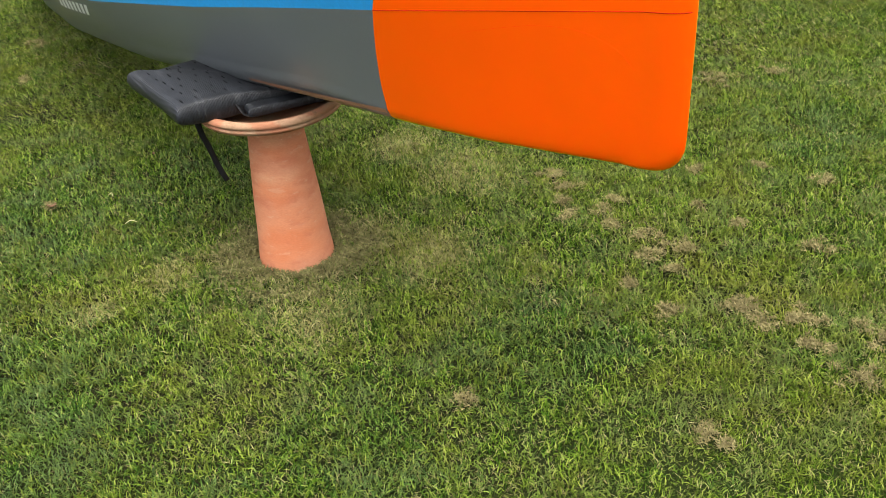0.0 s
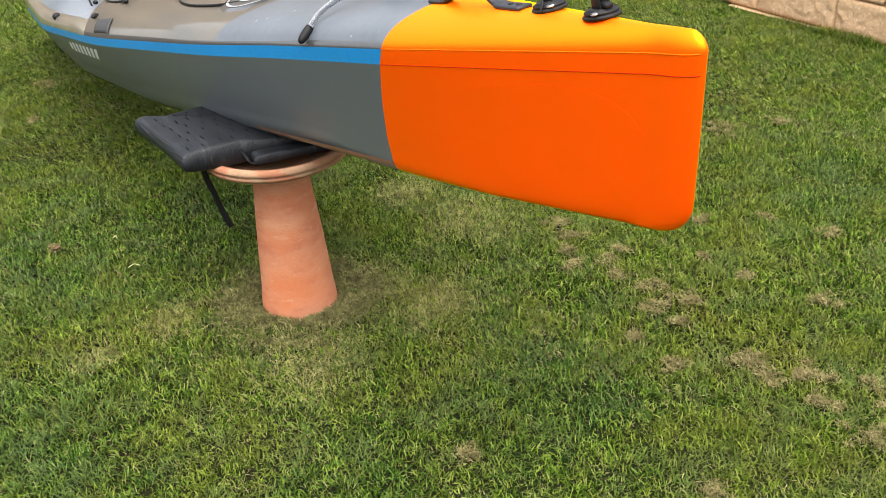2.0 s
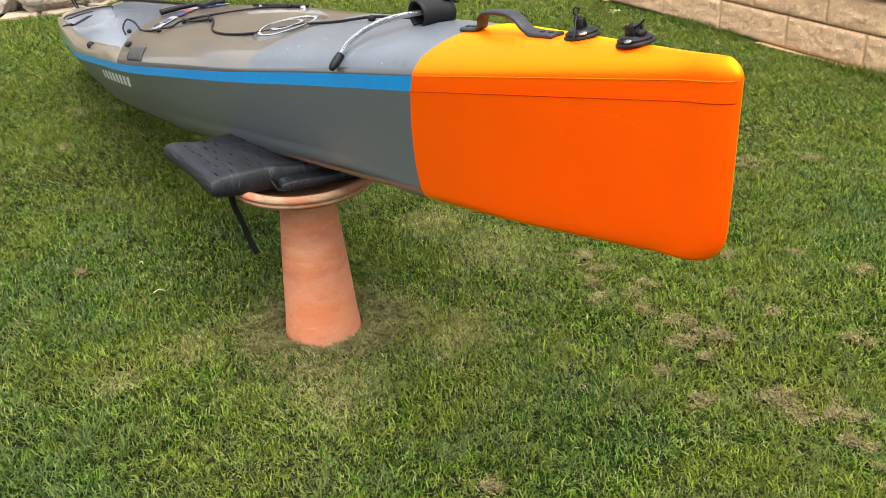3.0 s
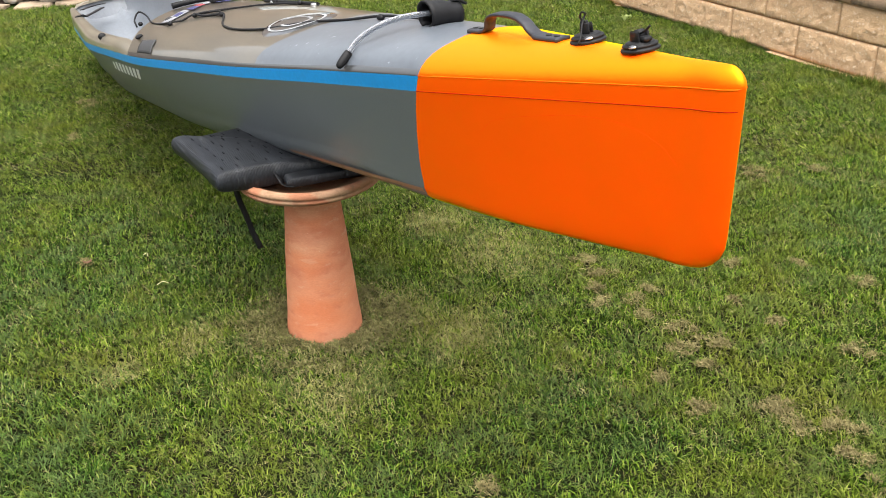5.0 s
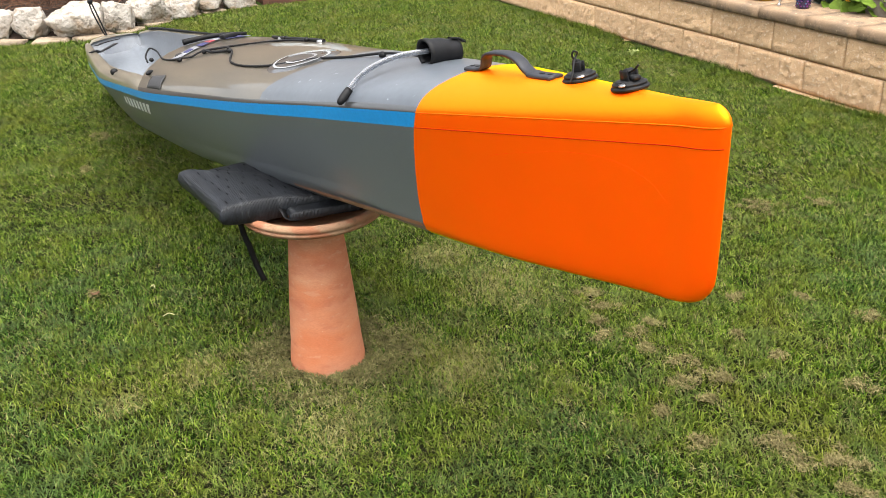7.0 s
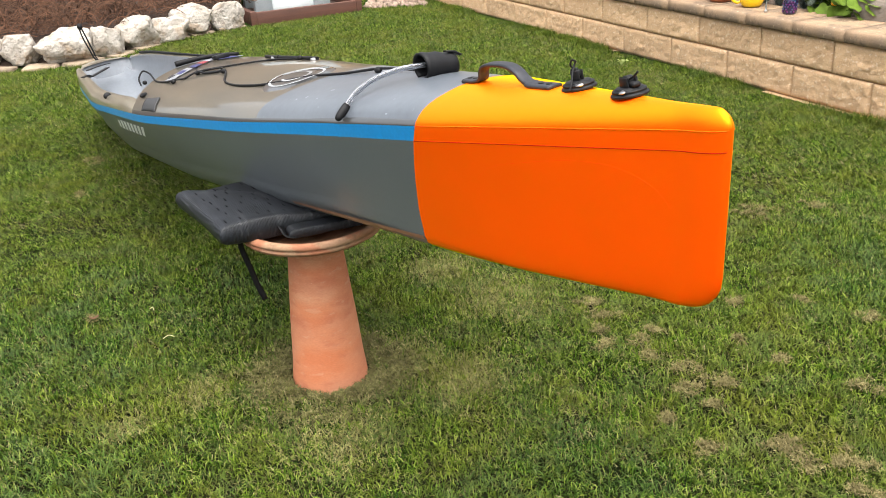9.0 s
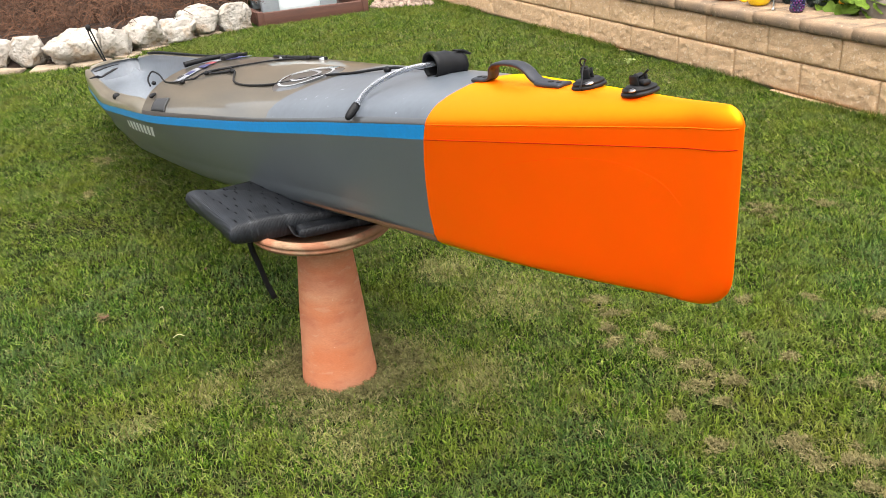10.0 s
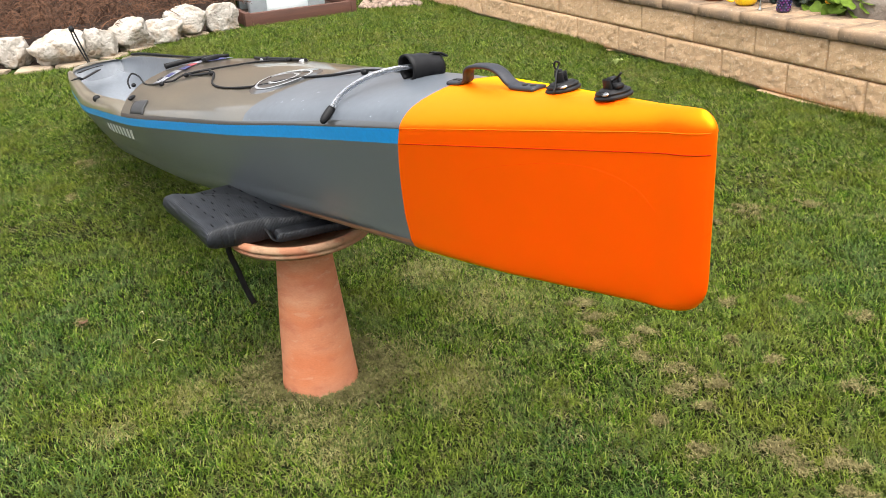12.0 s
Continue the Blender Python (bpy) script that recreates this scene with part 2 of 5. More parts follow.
MULCH = mat("mulch_bed", (0.026, 0.014, 0.008), 1.0, second=(0.038, 0.019, 0.011), scale=5, fine=60, bump=0.9, depth=0.03)
TWIG = mat("dry_twig", (0.078, 0.038, 0.021), 0.85, second=(0.032, 0.016, 0.010), scale=12, bump=0.1, island=0.8, spec=0.2)
# near-black base: the shade between the blades is put into the ground colour
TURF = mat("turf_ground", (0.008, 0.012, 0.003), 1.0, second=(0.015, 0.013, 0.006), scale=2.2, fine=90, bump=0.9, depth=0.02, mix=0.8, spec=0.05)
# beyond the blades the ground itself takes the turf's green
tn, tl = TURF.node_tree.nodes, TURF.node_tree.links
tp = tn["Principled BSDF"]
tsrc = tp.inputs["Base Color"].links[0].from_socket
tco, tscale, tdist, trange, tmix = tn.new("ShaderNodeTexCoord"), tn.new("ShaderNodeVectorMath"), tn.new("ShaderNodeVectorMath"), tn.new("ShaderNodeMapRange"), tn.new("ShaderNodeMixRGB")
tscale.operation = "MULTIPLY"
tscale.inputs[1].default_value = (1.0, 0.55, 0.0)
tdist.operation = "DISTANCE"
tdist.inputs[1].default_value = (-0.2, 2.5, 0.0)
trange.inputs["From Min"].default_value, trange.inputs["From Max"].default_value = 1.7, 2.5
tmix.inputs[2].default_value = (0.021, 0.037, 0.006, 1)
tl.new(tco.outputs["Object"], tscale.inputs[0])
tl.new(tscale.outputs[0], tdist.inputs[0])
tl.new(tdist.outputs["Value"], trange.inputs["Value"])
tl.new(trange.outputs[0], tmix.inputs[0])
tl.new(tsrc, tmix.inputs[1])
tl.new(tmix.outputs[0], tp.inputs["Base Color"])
GRASS = blade_mat("grass_blade", [(0.003, 0.011, 0.0006), (0.017, 0.044, 0.002), (0.052, 0.098, 0.0065), (0.100, 0.150, 0.013), (0.205, 0.242, 0.052)], (0.112, 0.115, 0.017), 0.5, (0.076, 0.104, 0.030))
LUSH = blade_mat("lush_blade", [(0.003, 0.011, 0.0008), (0.013, 0.038, 0.004), (0.038, 0.082, 0.009), (0.070, 0.122, 0.017), (0.160, 0.205, 0.060)], (0.060, 0.088, 0.014), 0.5, (0.066, 0.100, 0.036))
STRAW = blade_mat("dead_grass", [(0.098, 0.092, 0.036), (0.198, 0.180, 0.076), (0.148, 0.138, 0.055), (0.32, 0.292, 0.150)], (0.145, 0.138, 0.055), 0.75)
STUBBLE = blade_mat("bleached_stubble", [(0.11, 0.115, 0.030), (0.22, 0.205, 0.075), (0.16, 0.155, 0.050), (0.33, 0.30, 0.14)], (0.20, 0.185, 0.070), 0.7)
THATCH = blade_mat("raked_thatch", [(0.054, 0.048, 0.018), (0.200, 0.170, 0.078), (0.140, 0.120, 0.050), (0.32, 0.275, 0.140)], (0.152, 0.130, 0.058), 0.8)
MATTED = blade_mat("matted_turf", [(0.034, 0.034, 0.012), (0.150, 0.134, 0.058), (0.098, 0.108, 0.030), (0.26, 0.222, 0.112)], (0.120, 0.108, 0.046), 0.85)
LEAF = blade_mat("green_leaf", [(0.024, 0.062, 0.010), (0.055, 0.108, 0.015), (0.115, 0.165, 0.022), (0.036, 0.084, 0.016)], (0.090, 0.132, 0.018), 0.5)
WEED_LEAF = blade_mat("weed_leaf", [(0.16, 0.22, 0.06), (0.30, 0.34, 0.14), (0.09, 0.15, 0.025)], (0.16, 0.20, 0.06))
SILVER_LEAF = blade_mat("silver_leaf", [(0.22, 0.27, 0.24), (0.32, 0.37, 0.33), (0.16, 0.22, 0.18)], (0.28, 0.33, 0.30))
YELLOW_GLAZE = mat("yellow_glaze", (0.80, 0.53, 0.006), 0.3, scale=6, bump=0.02, mix=0.15, coat=0.2)
DARK_GLASS = mat("blue_violet_glass", (0.012, 0.010, 0.050), 0.2, scale=25, second=(0.03, 0.015, 0.06), mix=1.0, bump=0.2, depth=0.004, coat=0.8)
GRANITE = mat("grey_rock", (0.17, 0.140, 0.112), 0.95, second=(0.11, 0.088, 0.070), scale=6, fine=50, bump=0.8, depth=0.01)
PETAL = mat("yellow_petal", (0.75, 0.42, 0.02), 0.6, mix=0.3)

# ---- building helpers ----


def thing(name, label, category, at=(0, 0, 0), group="", kind=""):
    ob = tagged(new(name), label, category, group, kind)
    ob.matrix_world = at if isinstance(at, Matrix) else Matrix.Translation(at)
    return ob


def finish(name, bm, material, smooth=True):
    me = bpy.data.meshes.new(name)
    bm.normal_update()
    bm.to_mesh(me)
    bm.free()
    me.materials.append(material)
    for p in me.polygons:
        p.use_smooth = smooth
    return me


def part(name, bm, material, parent=None, label="", smooth=True):
    ob = new(name, finish(name, bm, material, smooth))
    if parent:
        ob.parent = parent
    if label:
        ob["label"] = label
    return ob


def grid(bm, rows, close=False):
    """Faces over rows of points."""
    vs = [[bm.verts.new(p) for p in row] for row in rows]
    for a, b in zip(vs, vs[1:]):
        n = len(a)
        for j in range(n if close else n - 1):
            k = (j + 1) % n
            try:
                bm.faces.new((a[j], a[k], b[k], b[j]))
            except ValueError:
                pass
    return vs


def lathe(bm, profile, n=40, wobble=0.0, seed=0):
    rng = random.Random(seed)
    rows = []
    for r, z in profile:
        o = rng.random() * 6
        rows.append([((r * (1 + wobble * math.sin(2 * t + o))) * math.cos(t), (r * (1 + wobble * math.sin(2 * t + o))) * math.sin(t), z)
                     for t in (2 * math.pi * i / n for i in range(n))])
    grid(bm, rows, True)
    bmesh.ops.remove_doubles(bm, verts=bm.verts, dist=1e-5)


def spline(points, n=8):
    """Points of a smooth curve through the given ones."""
    p = [Vector(q) for q in points]
    p = [2 * p[0] - p[1]] + p + [2 * p[-1] - p[-2]]
    out = []
    for i in range(1, len(p) - 2):
        for k in range(n):
            t = k / n
            a, b, c, d = p[i - 1:i + 3]
            out.append(0.5 * (2 * b + (c - a) * t + (2 * a - 5 * b + 4 * c - d) * t * t + (3 * b - a - 3 * c + d) * t ** 3))
    out.append(p[-2])
    return out


def sweep(bm, points, shape, up=Vector((0, 0, 1))):
    """A section, given as (side, up) pairs, along a line; ends closed."""
    rows = []
    for i, q in enumerate(points):
        t = (points[min(i + 1, len(points) - 1)] - points[max(i - 1, 0)]).normalized()
        side = t.cross(up)
        side = side.normalized() if side.length > 1e-4 else Vector((1, 0, 0))
        top = side.cross(t)
        sh = shape(i / max(len(points) - 1, 1)) if callable(shape) else shape
        rows.append([q + side * a + top * b for a, b in sh])
    vs = grid(bm, rows, True)
    for end in (vs[0], vs[-1]):
        try:
            bm.faces.new(end)
        except ValueError:
            pass


def circle(r, n=10):
    return [(r * math.cos(2 * math.pi * i / n), r * math.sin(2 * math.pi * i / n)) for i in range(n)]


def box(bm, x0, x1, y0, y1, z0, z1, bevel=0.0, segments=2, m=None):
    made = bmesh.ops.create_cube(bm, size=1.0, matrix=Matrix.LocRotScale(((x0 + x1) / 2, (y0 + y1) / 2, (z0 + z1) / 2), None, (x1 - x0, y1 - y0, z1 - z0)))["verts"]
    if bevel:
        es = list({e for v in made for e in v.link_edges})
        made = bmesh.ops.bevel(bm, geom=es, offset=bevel, segments=segments, affect="EDGES", profile=0.5)["verts"]
    if m:
        bmesh.ops.transform(bm, matrix=m, verts=list({v for v in made}))


def lerp(s, xs, ys):
    return float(np.interp(s, xs, ys))


def smooth_curve(xs, ys, n=251, k=15):
    """A rounded line through knots, as a function."""
    s = np.linspace(xs[0], xs[-1], n)
    y = np.interp(s, xs, ys)
    g = np.exp(-np.linspace(-2, 2, 2 * k + 1) ** 2)
    g /= g.sum()
    pad = np.r_[2 * y[0] - y[k:0:-1], y, 2 * y[-1] - y[-2:-k - 2:-1]]
    y = np.convolve(pad, g, "valid")
    return lambda q: float(np.interp(q, s, y))


def hash2(ix, iy, seed):
    h = (ix.astype(np.int64) * 374761393 + iy.astype(np.int64) * 668265263 + seed * 974711) & 0x7FFFFFFF
    h = ((h ^ (h >> 13)) * 1274126177) & 0x7FFFFFFF
    return ((h ^ (h >> 16)) & 0xFFFF) / 65535.0


def field(x, y, scale, seed=0):
    """Smooth random field from 0 to 1 over the plan."""
    x, y = x * scale, y * scale
    ix, iy = np.floor(x), np.floor(y)
    fx, fy = x - ix, y - iy
    fx, fy = fx * fx * (3 - 2 * fx), fy * fy * (3 - 2 * fy)
    a, b = hash2(ix, iy, seed), hash2(ix + 1, iy, seed)
    c, d = hash2(ix, iy + 1, seed), hash2(ix + 1, iy + 1, seed)
    return (a * (1 - fx) + b * fx) * (1 - fy) + (c * (1 - fx) + d * fx) * fy
# ---- ground and borders ----
WALL_DIR, WALL_IN, WALL_C = Vector((0.3921, -0.9199, 0)), Vector((0.9199, 0.3921, 0)), 3.967
WALL = Matrix(((WALL_DIR.x, WALL_IN.x, 0, WALL_IN.x * WALL_C), (WALL_DIR.y, WALL_IN.y, 0, WALL_IN.y * WALL_C), (0, 0, 1, 0), (0, 0, 0, 1)))
COURSE, LONG, CAP_Z = 0.188, 0.561, 0.376
PED = Vector((-0.346, 2.268, 0.0))

bm = bmesh.new()
xs = [-400, -60, -12] + [-6 + 0.25 * i for i in range(49)] + [12, 60, 400]
ys = [-400, -60, -8] + [-2 + 0.25 * i for i in range(57)] + [18, 60, 400]
grid(bm, [[(x, y, 0.012 * (noise.noise((x * 0.9, y * 0.9, 0.3))) if abs(x) < 7 and -3 < y < 13 else 0.0) for x in xs] for y in ys])
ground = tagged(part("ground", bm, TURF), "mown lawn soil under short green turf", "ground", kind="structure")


def block_mesh(name, length, height, deep, seed, rough=0.0095):
    """A block with a broken front face; front at y = 0, deep to +y."""
    bm = bmesh.new()
    nx, nz = 40, 14
    rows = []
    for j in range(nz + 1):
        row = []
        for i in range(nx + 1):
            x, z = length * i / nx, height * j / nz
            edge = i in (0, nx) or j in (0, nz)
            near = min(i, nx - i, j, nz - j)
            d = 0.005 if edge else -rough * min(1.0, 0.45 + 0.3 * near) * (0.35 + 0.9 * noise.noise((x * 13 + seed * 7.3, z * 13, seed * 3.1)) + 0.8 * noise.noise((x * 38, z * 38, seed)) + 0.8 * noise.noise((x * 85, z * 85, seed * 1.7)))
            row.append((x, d, z))
        rows.append(row)
    vs = grid(bm, rows)
    corners = [bm.verts.new(p) for p in ((0, deep, 0), (length, deep, 0), (length, deep, height), (0, deep, height))]
    bm.faces.new(vs[0][::-1] + [corners[0], corners[1]])
    bm.faces.new(vs[-1] + [corners[2], corners[3]])
    bm.faces.new([r[0] for r in vs] + [corners[3], corners[0]])
    bm.faces.new([r[-1] for r in vs][::-1] + [corners[1], corners[2]])
    bm.faces.new(corners[::-1])
    bmesh.ops.recalc_face_normals(bm, faces=bm.faces)
    return finish(name, bm, BLOCK, True)


bm = bmesh.new()
box(bm, -15.0, 3.0, 0.018, 0.19, -0.25, CAP_Z - 0.003)
wall_garden = tagged(part("wall_garden", bm, MORTAR, smooth=False), "low retaining wall of tan split-face concrete blocks", "wall", kind="structure")
wall_garden.matrix_world = WALL
BLOCKS = [block_mesh("block", LONG - 0.009, COURSE - 0.008, 0.18, s) for s in range(9)]
for course, (z, shift) in enumerate(((0.010 - COURSE, 0.28), (0.010, 0.0), (0.010 + COURSE, 0.28))):
    for k in range(-18, 12):
        s = -3.81 + shift + LONG * k
        if s < -14.8 or s > 2.4:
            continue
        b = new("block", BLOCKS[(k * 5 + course * 3) % 9])
        b.parent = wall_garden
        b.location = (s + 0.005, -0.004 * ((k * 7 + course) % 3) * 0.5 - (0.030 if course == 0 else 0.0), z - (0.002 if course == 0 else 0.0))


def cap_mesh(seed, length=0.374):
    bm = bmesh.new()
    rows = []
    for i in range(7):
        x = length * i / 6
        row = []
        for a in range(-1, 8):
            t = math.pi * (a / 7.0)
            if a < 0:
                y, z = 0.31, 0.0
            else:
                y, z = -0.002 - 0.034 * math.sin(t) ** 0.55, 0.037 - 0.037 * math.cos(t)
            w = 0.0025 * noise.noise((x * 14 + seed * 5, z * 30, seed))
            row.append((x, y + w, z + w))
        row.append((x, 0.31, 0.074))
        rows.append(row)
    vs = grid(bm, rows)
    bm.faces.new(vs[0][::-1])
    bm.faces.new(vs[-1])
    bmesh.ops.recalc_face_normals(bm, faces=bm.faces)
    return finish("capstone", bm, CAPSTONE)


CAPS = [cap_mesh(s) for s in range(5)]
for k in range(-39, 7):
    c = new("capstone", CAPS[k % 5])
    c.parent = wall_garden
    c.location = (0.377 * k - 0.05, 0.002 * (k % 3), CAP_Z + 0.0015 * (k % 2))

# planting bed behind the wall
bm = bmesh.new()
grid(bm, [[(x, y, 0.40 + 0.025 * noise.noise((x * 3, y * 3, 1.0)) + 0.02 * (y > 0.3)) for x in [-14.8 + 0.2 * i for i in range(90)]] for y in (0.19, 0.3, 0.45, 0.7, 1.0, 1.5, 2.2, 3.0)])
bed = tagged(part("planting_bed", bm, SOIL), "dark brown soil of raised planting bed", "soil", kind="structure")
bed.matrix_world = WALL

# board fence behind the planting bed
FENCE = mat("fence_board", (0.33, 0.235, 0.145), 0.85, second=(0.25, 0.175, 0.105), scale=5, fine=60, bump=0.4, depth=0.003, mix=0.9, per_object=0.12, stretch=(3.0, 3.0, 0.3))
fence = tagged(new("fence"), "tan vertical board fence behind planting bed", "fence", kind="structure")
fence.matrix_world = WALL
bm = bmesh.new()
box(bm, 0.0, 0.138, 0.0, 0.022, 0.30, 2.05, 0.003, 1)
board = finish("board", bm, FENCE, False)
for k in range(48):
    b = new("board", board)
    b.parent = fence
    b.location = (-4.6 + 0.146 * k, 1.75 + 0.003 * (k % 3), 0.01 * (k % 2))
for z in (0.7, 1.7):
    bm = bmesh.new()
    box(bm, -4.6, 2.4, 1.782, 1.83, z, z + 0.09, 0.003, 1)
    part("rail", bm, FENCE, fence, smooth=False)

# plain unseen walls added to close the garden; the tall one darkens deck reflections
STUCCO = mat("added_wall_stucco", (0.20, 0.15, 0.11), 0.9, second=(0.15, 0.11, 0.08), scale=2, fine=60, bump=0.3, depth=0.004)
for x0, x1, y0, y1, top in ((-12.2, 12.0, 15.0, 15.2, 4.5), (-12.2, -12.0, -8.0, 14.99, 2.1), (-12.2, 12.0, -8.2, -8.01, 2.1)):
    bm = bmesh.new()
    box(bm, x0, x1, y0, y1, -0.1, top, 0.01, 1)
    tagged(part("wall_boundary", bm, STUCCO, smooth=False), "added unseen plain brown stucco wall round garden", "wall", kind="structure")

# mulch border beyond the lawn
EDGE = [(-9.0, 6.9), (-5.5, 7.25), (-4.2, 7.40), (-3.5, 7.42), (-3.1, 7.46), (-2.8, 7.60), (-2.64, 7.97), (-2.45, 8.42), (-2.15, 8.72), (-1.77, 9.0)]


def edge_y(x):
    return lerp(x, [p[0] for p in EDGE], [p[1] for p in EDGE])


bm = bmesh.new()
rows = []
for j in range(14):
    d = (j / 13) ** 1.4 * 7.0
    rows.append([(x, edge_y(x) + 0.06 + d, (0.02 + 0.16 * min(1, d / 0.6) + 0.05 * d + 0.07 * noise.noise((x * 1.5, d * 1.5, 4.0)) * min(1, d)) if j else -0.05) for x in [-9 + 0.2 * i for i in range(36)]])
grid(bm, rows)
mulch = tagged(part("mulch_border", bm, MULCH), "brown twiggy mulch border behind rocks", "mulch", kind="structure")


def tangle(name, label, category, n, seed, area, r0=0.004, lift=0.25, span=0.5, material=TWIG):
    """A mat of thin bent stems, none of which can be counted."""
    rng = random.Random(seed)
    verts, faces = [], []
    for _ in range(n):
        x, y, z = area(rng)
        a, bend = rng.uniform(0, 6.28), rng.uniform(-2.6, 2.6)
        long_, r = rng.uniform(0.4, 1.0) * span, r0 * rng.uniform(0.5, 1.3)
        up = rng.uniform(-0.1, 0.9) * lift
        p = Vector((x, y, z))
        base = len(verts)
        k = 7
        for i in range(k):
            t = i / (k - 1)
            d = Vector((math.cos(a + bend * t), math.sin(a + bend * t), 0))
            side = Vector((-d.y, d.x, 0))
            q = p + Vector((0, 0, up * math.sin(math.pi * t) * 0.8))
            for ox, oz in ((1, -0.6), (-1, -0.6), (0, 1)):
                verts.append(q + side * r * ox + Vector((0, 0, r * oz)))
            p = p + d * long_ / k
        for i in range(k - 1):
            for j in range(3):
                u, v = base + 3 * i + j, base + 3 * i + (j + 1) % 3
                faces.append((u, v, v + 3, u + 3))
    me = bpy.data.meshes.new(name)
    me.from_pydata(verts, [], faces)
    me.materials.append(material)
    return tagged(new(name, me), label, category, kind="stuff")


def border(rng):
    x = rng.uniform(-6.2, -1.75)
    d = 0.42 + rng.uniform(0.0, 1.0) ** 1.2 * 2.4
    return x, edge_y(x) + d, 0.12 + 0.10 * min(1, d / 0.6) + 0.05 * d


tangle("dry_twigs", "tangle of dry reddish-brown vine twigs", "twigs", 4900, 3, border, 0.0028, 0.24, 0.50)


def edging_stone(seed, length, wide):
    bm = bmesh.new()
    box(bm, -length / 2, length / 2, -wide / 2, wide / 2, -0.05, 0.030, 0.010, 2)
    for v in bm.verts:
        v.co += Vector((noise.noise(v.co * 9 + Vector((seed, 0, 0))), noise.noise(v.co * 9 + Vector((0, seed, 0))), 0.7 * noise.noise(v.co * 7 + Vector((0, 0, seed))))) * 0.034
    return finish("edging_stone", bm, PAVER)


edging = tagged(new("edging"), "row of flat tan edging stones under boulders", "edging", kind="structure")
x, k = -6.2, 0
while x < -1.85:
    a = math.atan2(edge_y(x + 0.2) - edge_y(x), 0.2)
    e = new("edging_stone", edging_stone(k, 0.27 + 0.07 * math.sin(k * 2.1), 0.22 + 0.03 * math.sin(k * 3.7)))
    e.parent = edging
    e.matrix_world = Matrix.Translation((x, edge_y(x) - 0.02, 0.0)) @ pose(0, 0, 0, 0, 0, math.degrees(a))
    x += 0.33 * math.cos(a)
    k += 1


def boulder(seed, sx, sy, sz):
    bm = bmesh.new()
    bmesh.ops.create_icosphere(bm, subdivisions=4, radius=1.0)
    rng = random.Random(seed)
    planes = [(Vector((rng.gauss(0, 1), rng.gauss(0, 1), rng.gauss(0, 0.8))).normalized(), rng.uniform(0.78, 1.08)) for _ in range(20)]
    for v in bm.verts:
        p = Vector([math.copysign(abs(c) ** 0.58, c) for c in v.co])
        for n, d in planes:
            over = p.dot(n) - d
            if over > 0:
                p -= n * over * 0.92
        o = Vector((seed * 3.7, seed * 1.3, 0))
        p *= 0.94 + 0.11 * noise.noise(p * 2.2 + o) + 0.08 * noise.noise(p * 5 + o) + 0.045 * noise.noise(p * 12 + o)
        v.co = Vector((p.x * sx, p.y * sy, p.z * sz))
    low = min(v.co.z for v in bm.verts)
    for v in bm.verts:
        v.co.z = max(v.co.z - low * 0.75, 0.0)
    return finish("boulder", bm, LIMESTONE)


for k, (x, y, wide, high) in enumerate(((-3.76, 7.62, 0.30, 0.24), (-3.47, 7.62, 0.31, 0.26), (-3.08, 7.60, 0.46, 0.28), (-2.80, 7.78, 0.30, 0.25), (-2.62, 8.08, 0.41, 0.27), (-2.41, 8.38, 0.40, 0.21), (-2.24, 8.64, 0.40, 0.29), (-1.95, 8.86, 0.36, 0.27),
                                         (-4.20, 7.62, 0.45, 0.30), (-4.70, 7.55, 0.42, 0.28))):
    b = tagged(new("boulder", boulder(k + 2, wide * 0.53, wide * 0.42, high * 0.60)), "rough white limestone boulder on edging stones", "rock", "boulders along the border")
    b.matrix_world = pose(x, y, 0.015, 0, 0, (28, -12, 8, 190, 30, 40, 205, 35, 10, 170)[k])

# timber bed with a metal planter
T0, T1 = Vector((-1.725, 8.956, 0)), Vector((-0.673, 9.42, 0))
tdir = (T1 - T0).normalized()
TB = Matrix.Translation(T0) @ pose(0, 0, 0, 0, 0, math.degrees(math.atan2(tdir.y, tdir.x)))
tb = thing("timber_bed", "low garden bed of red-brown stained timber sleepers", "garden bed", TB)
length = (T1 - T0).length
for x0, x1, y0, y1 in ((0.0, length, 0.0, 0.055), (0.0, 0.055, 0.058, 1.3), (length - 0.055, length, 0.058, 1.3)):
    bm = bmesh.new()
    box(bm, x0, x1, y0, y1, -0.05, 0.125, 0.005, 2)
    part("sleeper", bm, SLEEPER, tb)
bm = bmesh.new()
box(bm, -0.006, 0.055, -0.006, 0.075, -0.05, 0.135, 0.004, 2)
part("corner_post", bm, SLEEPER, tb)
bm = bmesh.new()
box(bm, length - 0.03, length + 0.03, -0.008, 0.075, -0.05, 0.15, 0.004, 2)
part("corner_post", bm, SLEEPER, tb)
bm = bmesh.new()
grid(bm, [[(x * (length - 0.12) / 10 + 0.06, 0.06 + y * 0.2, 0.055 + 0.02 * noise.noise((x, y, 3))) for x in range(11)] for y in range(7)])
part("soil", bm, MULCH, tb, "straw-strewn soil")

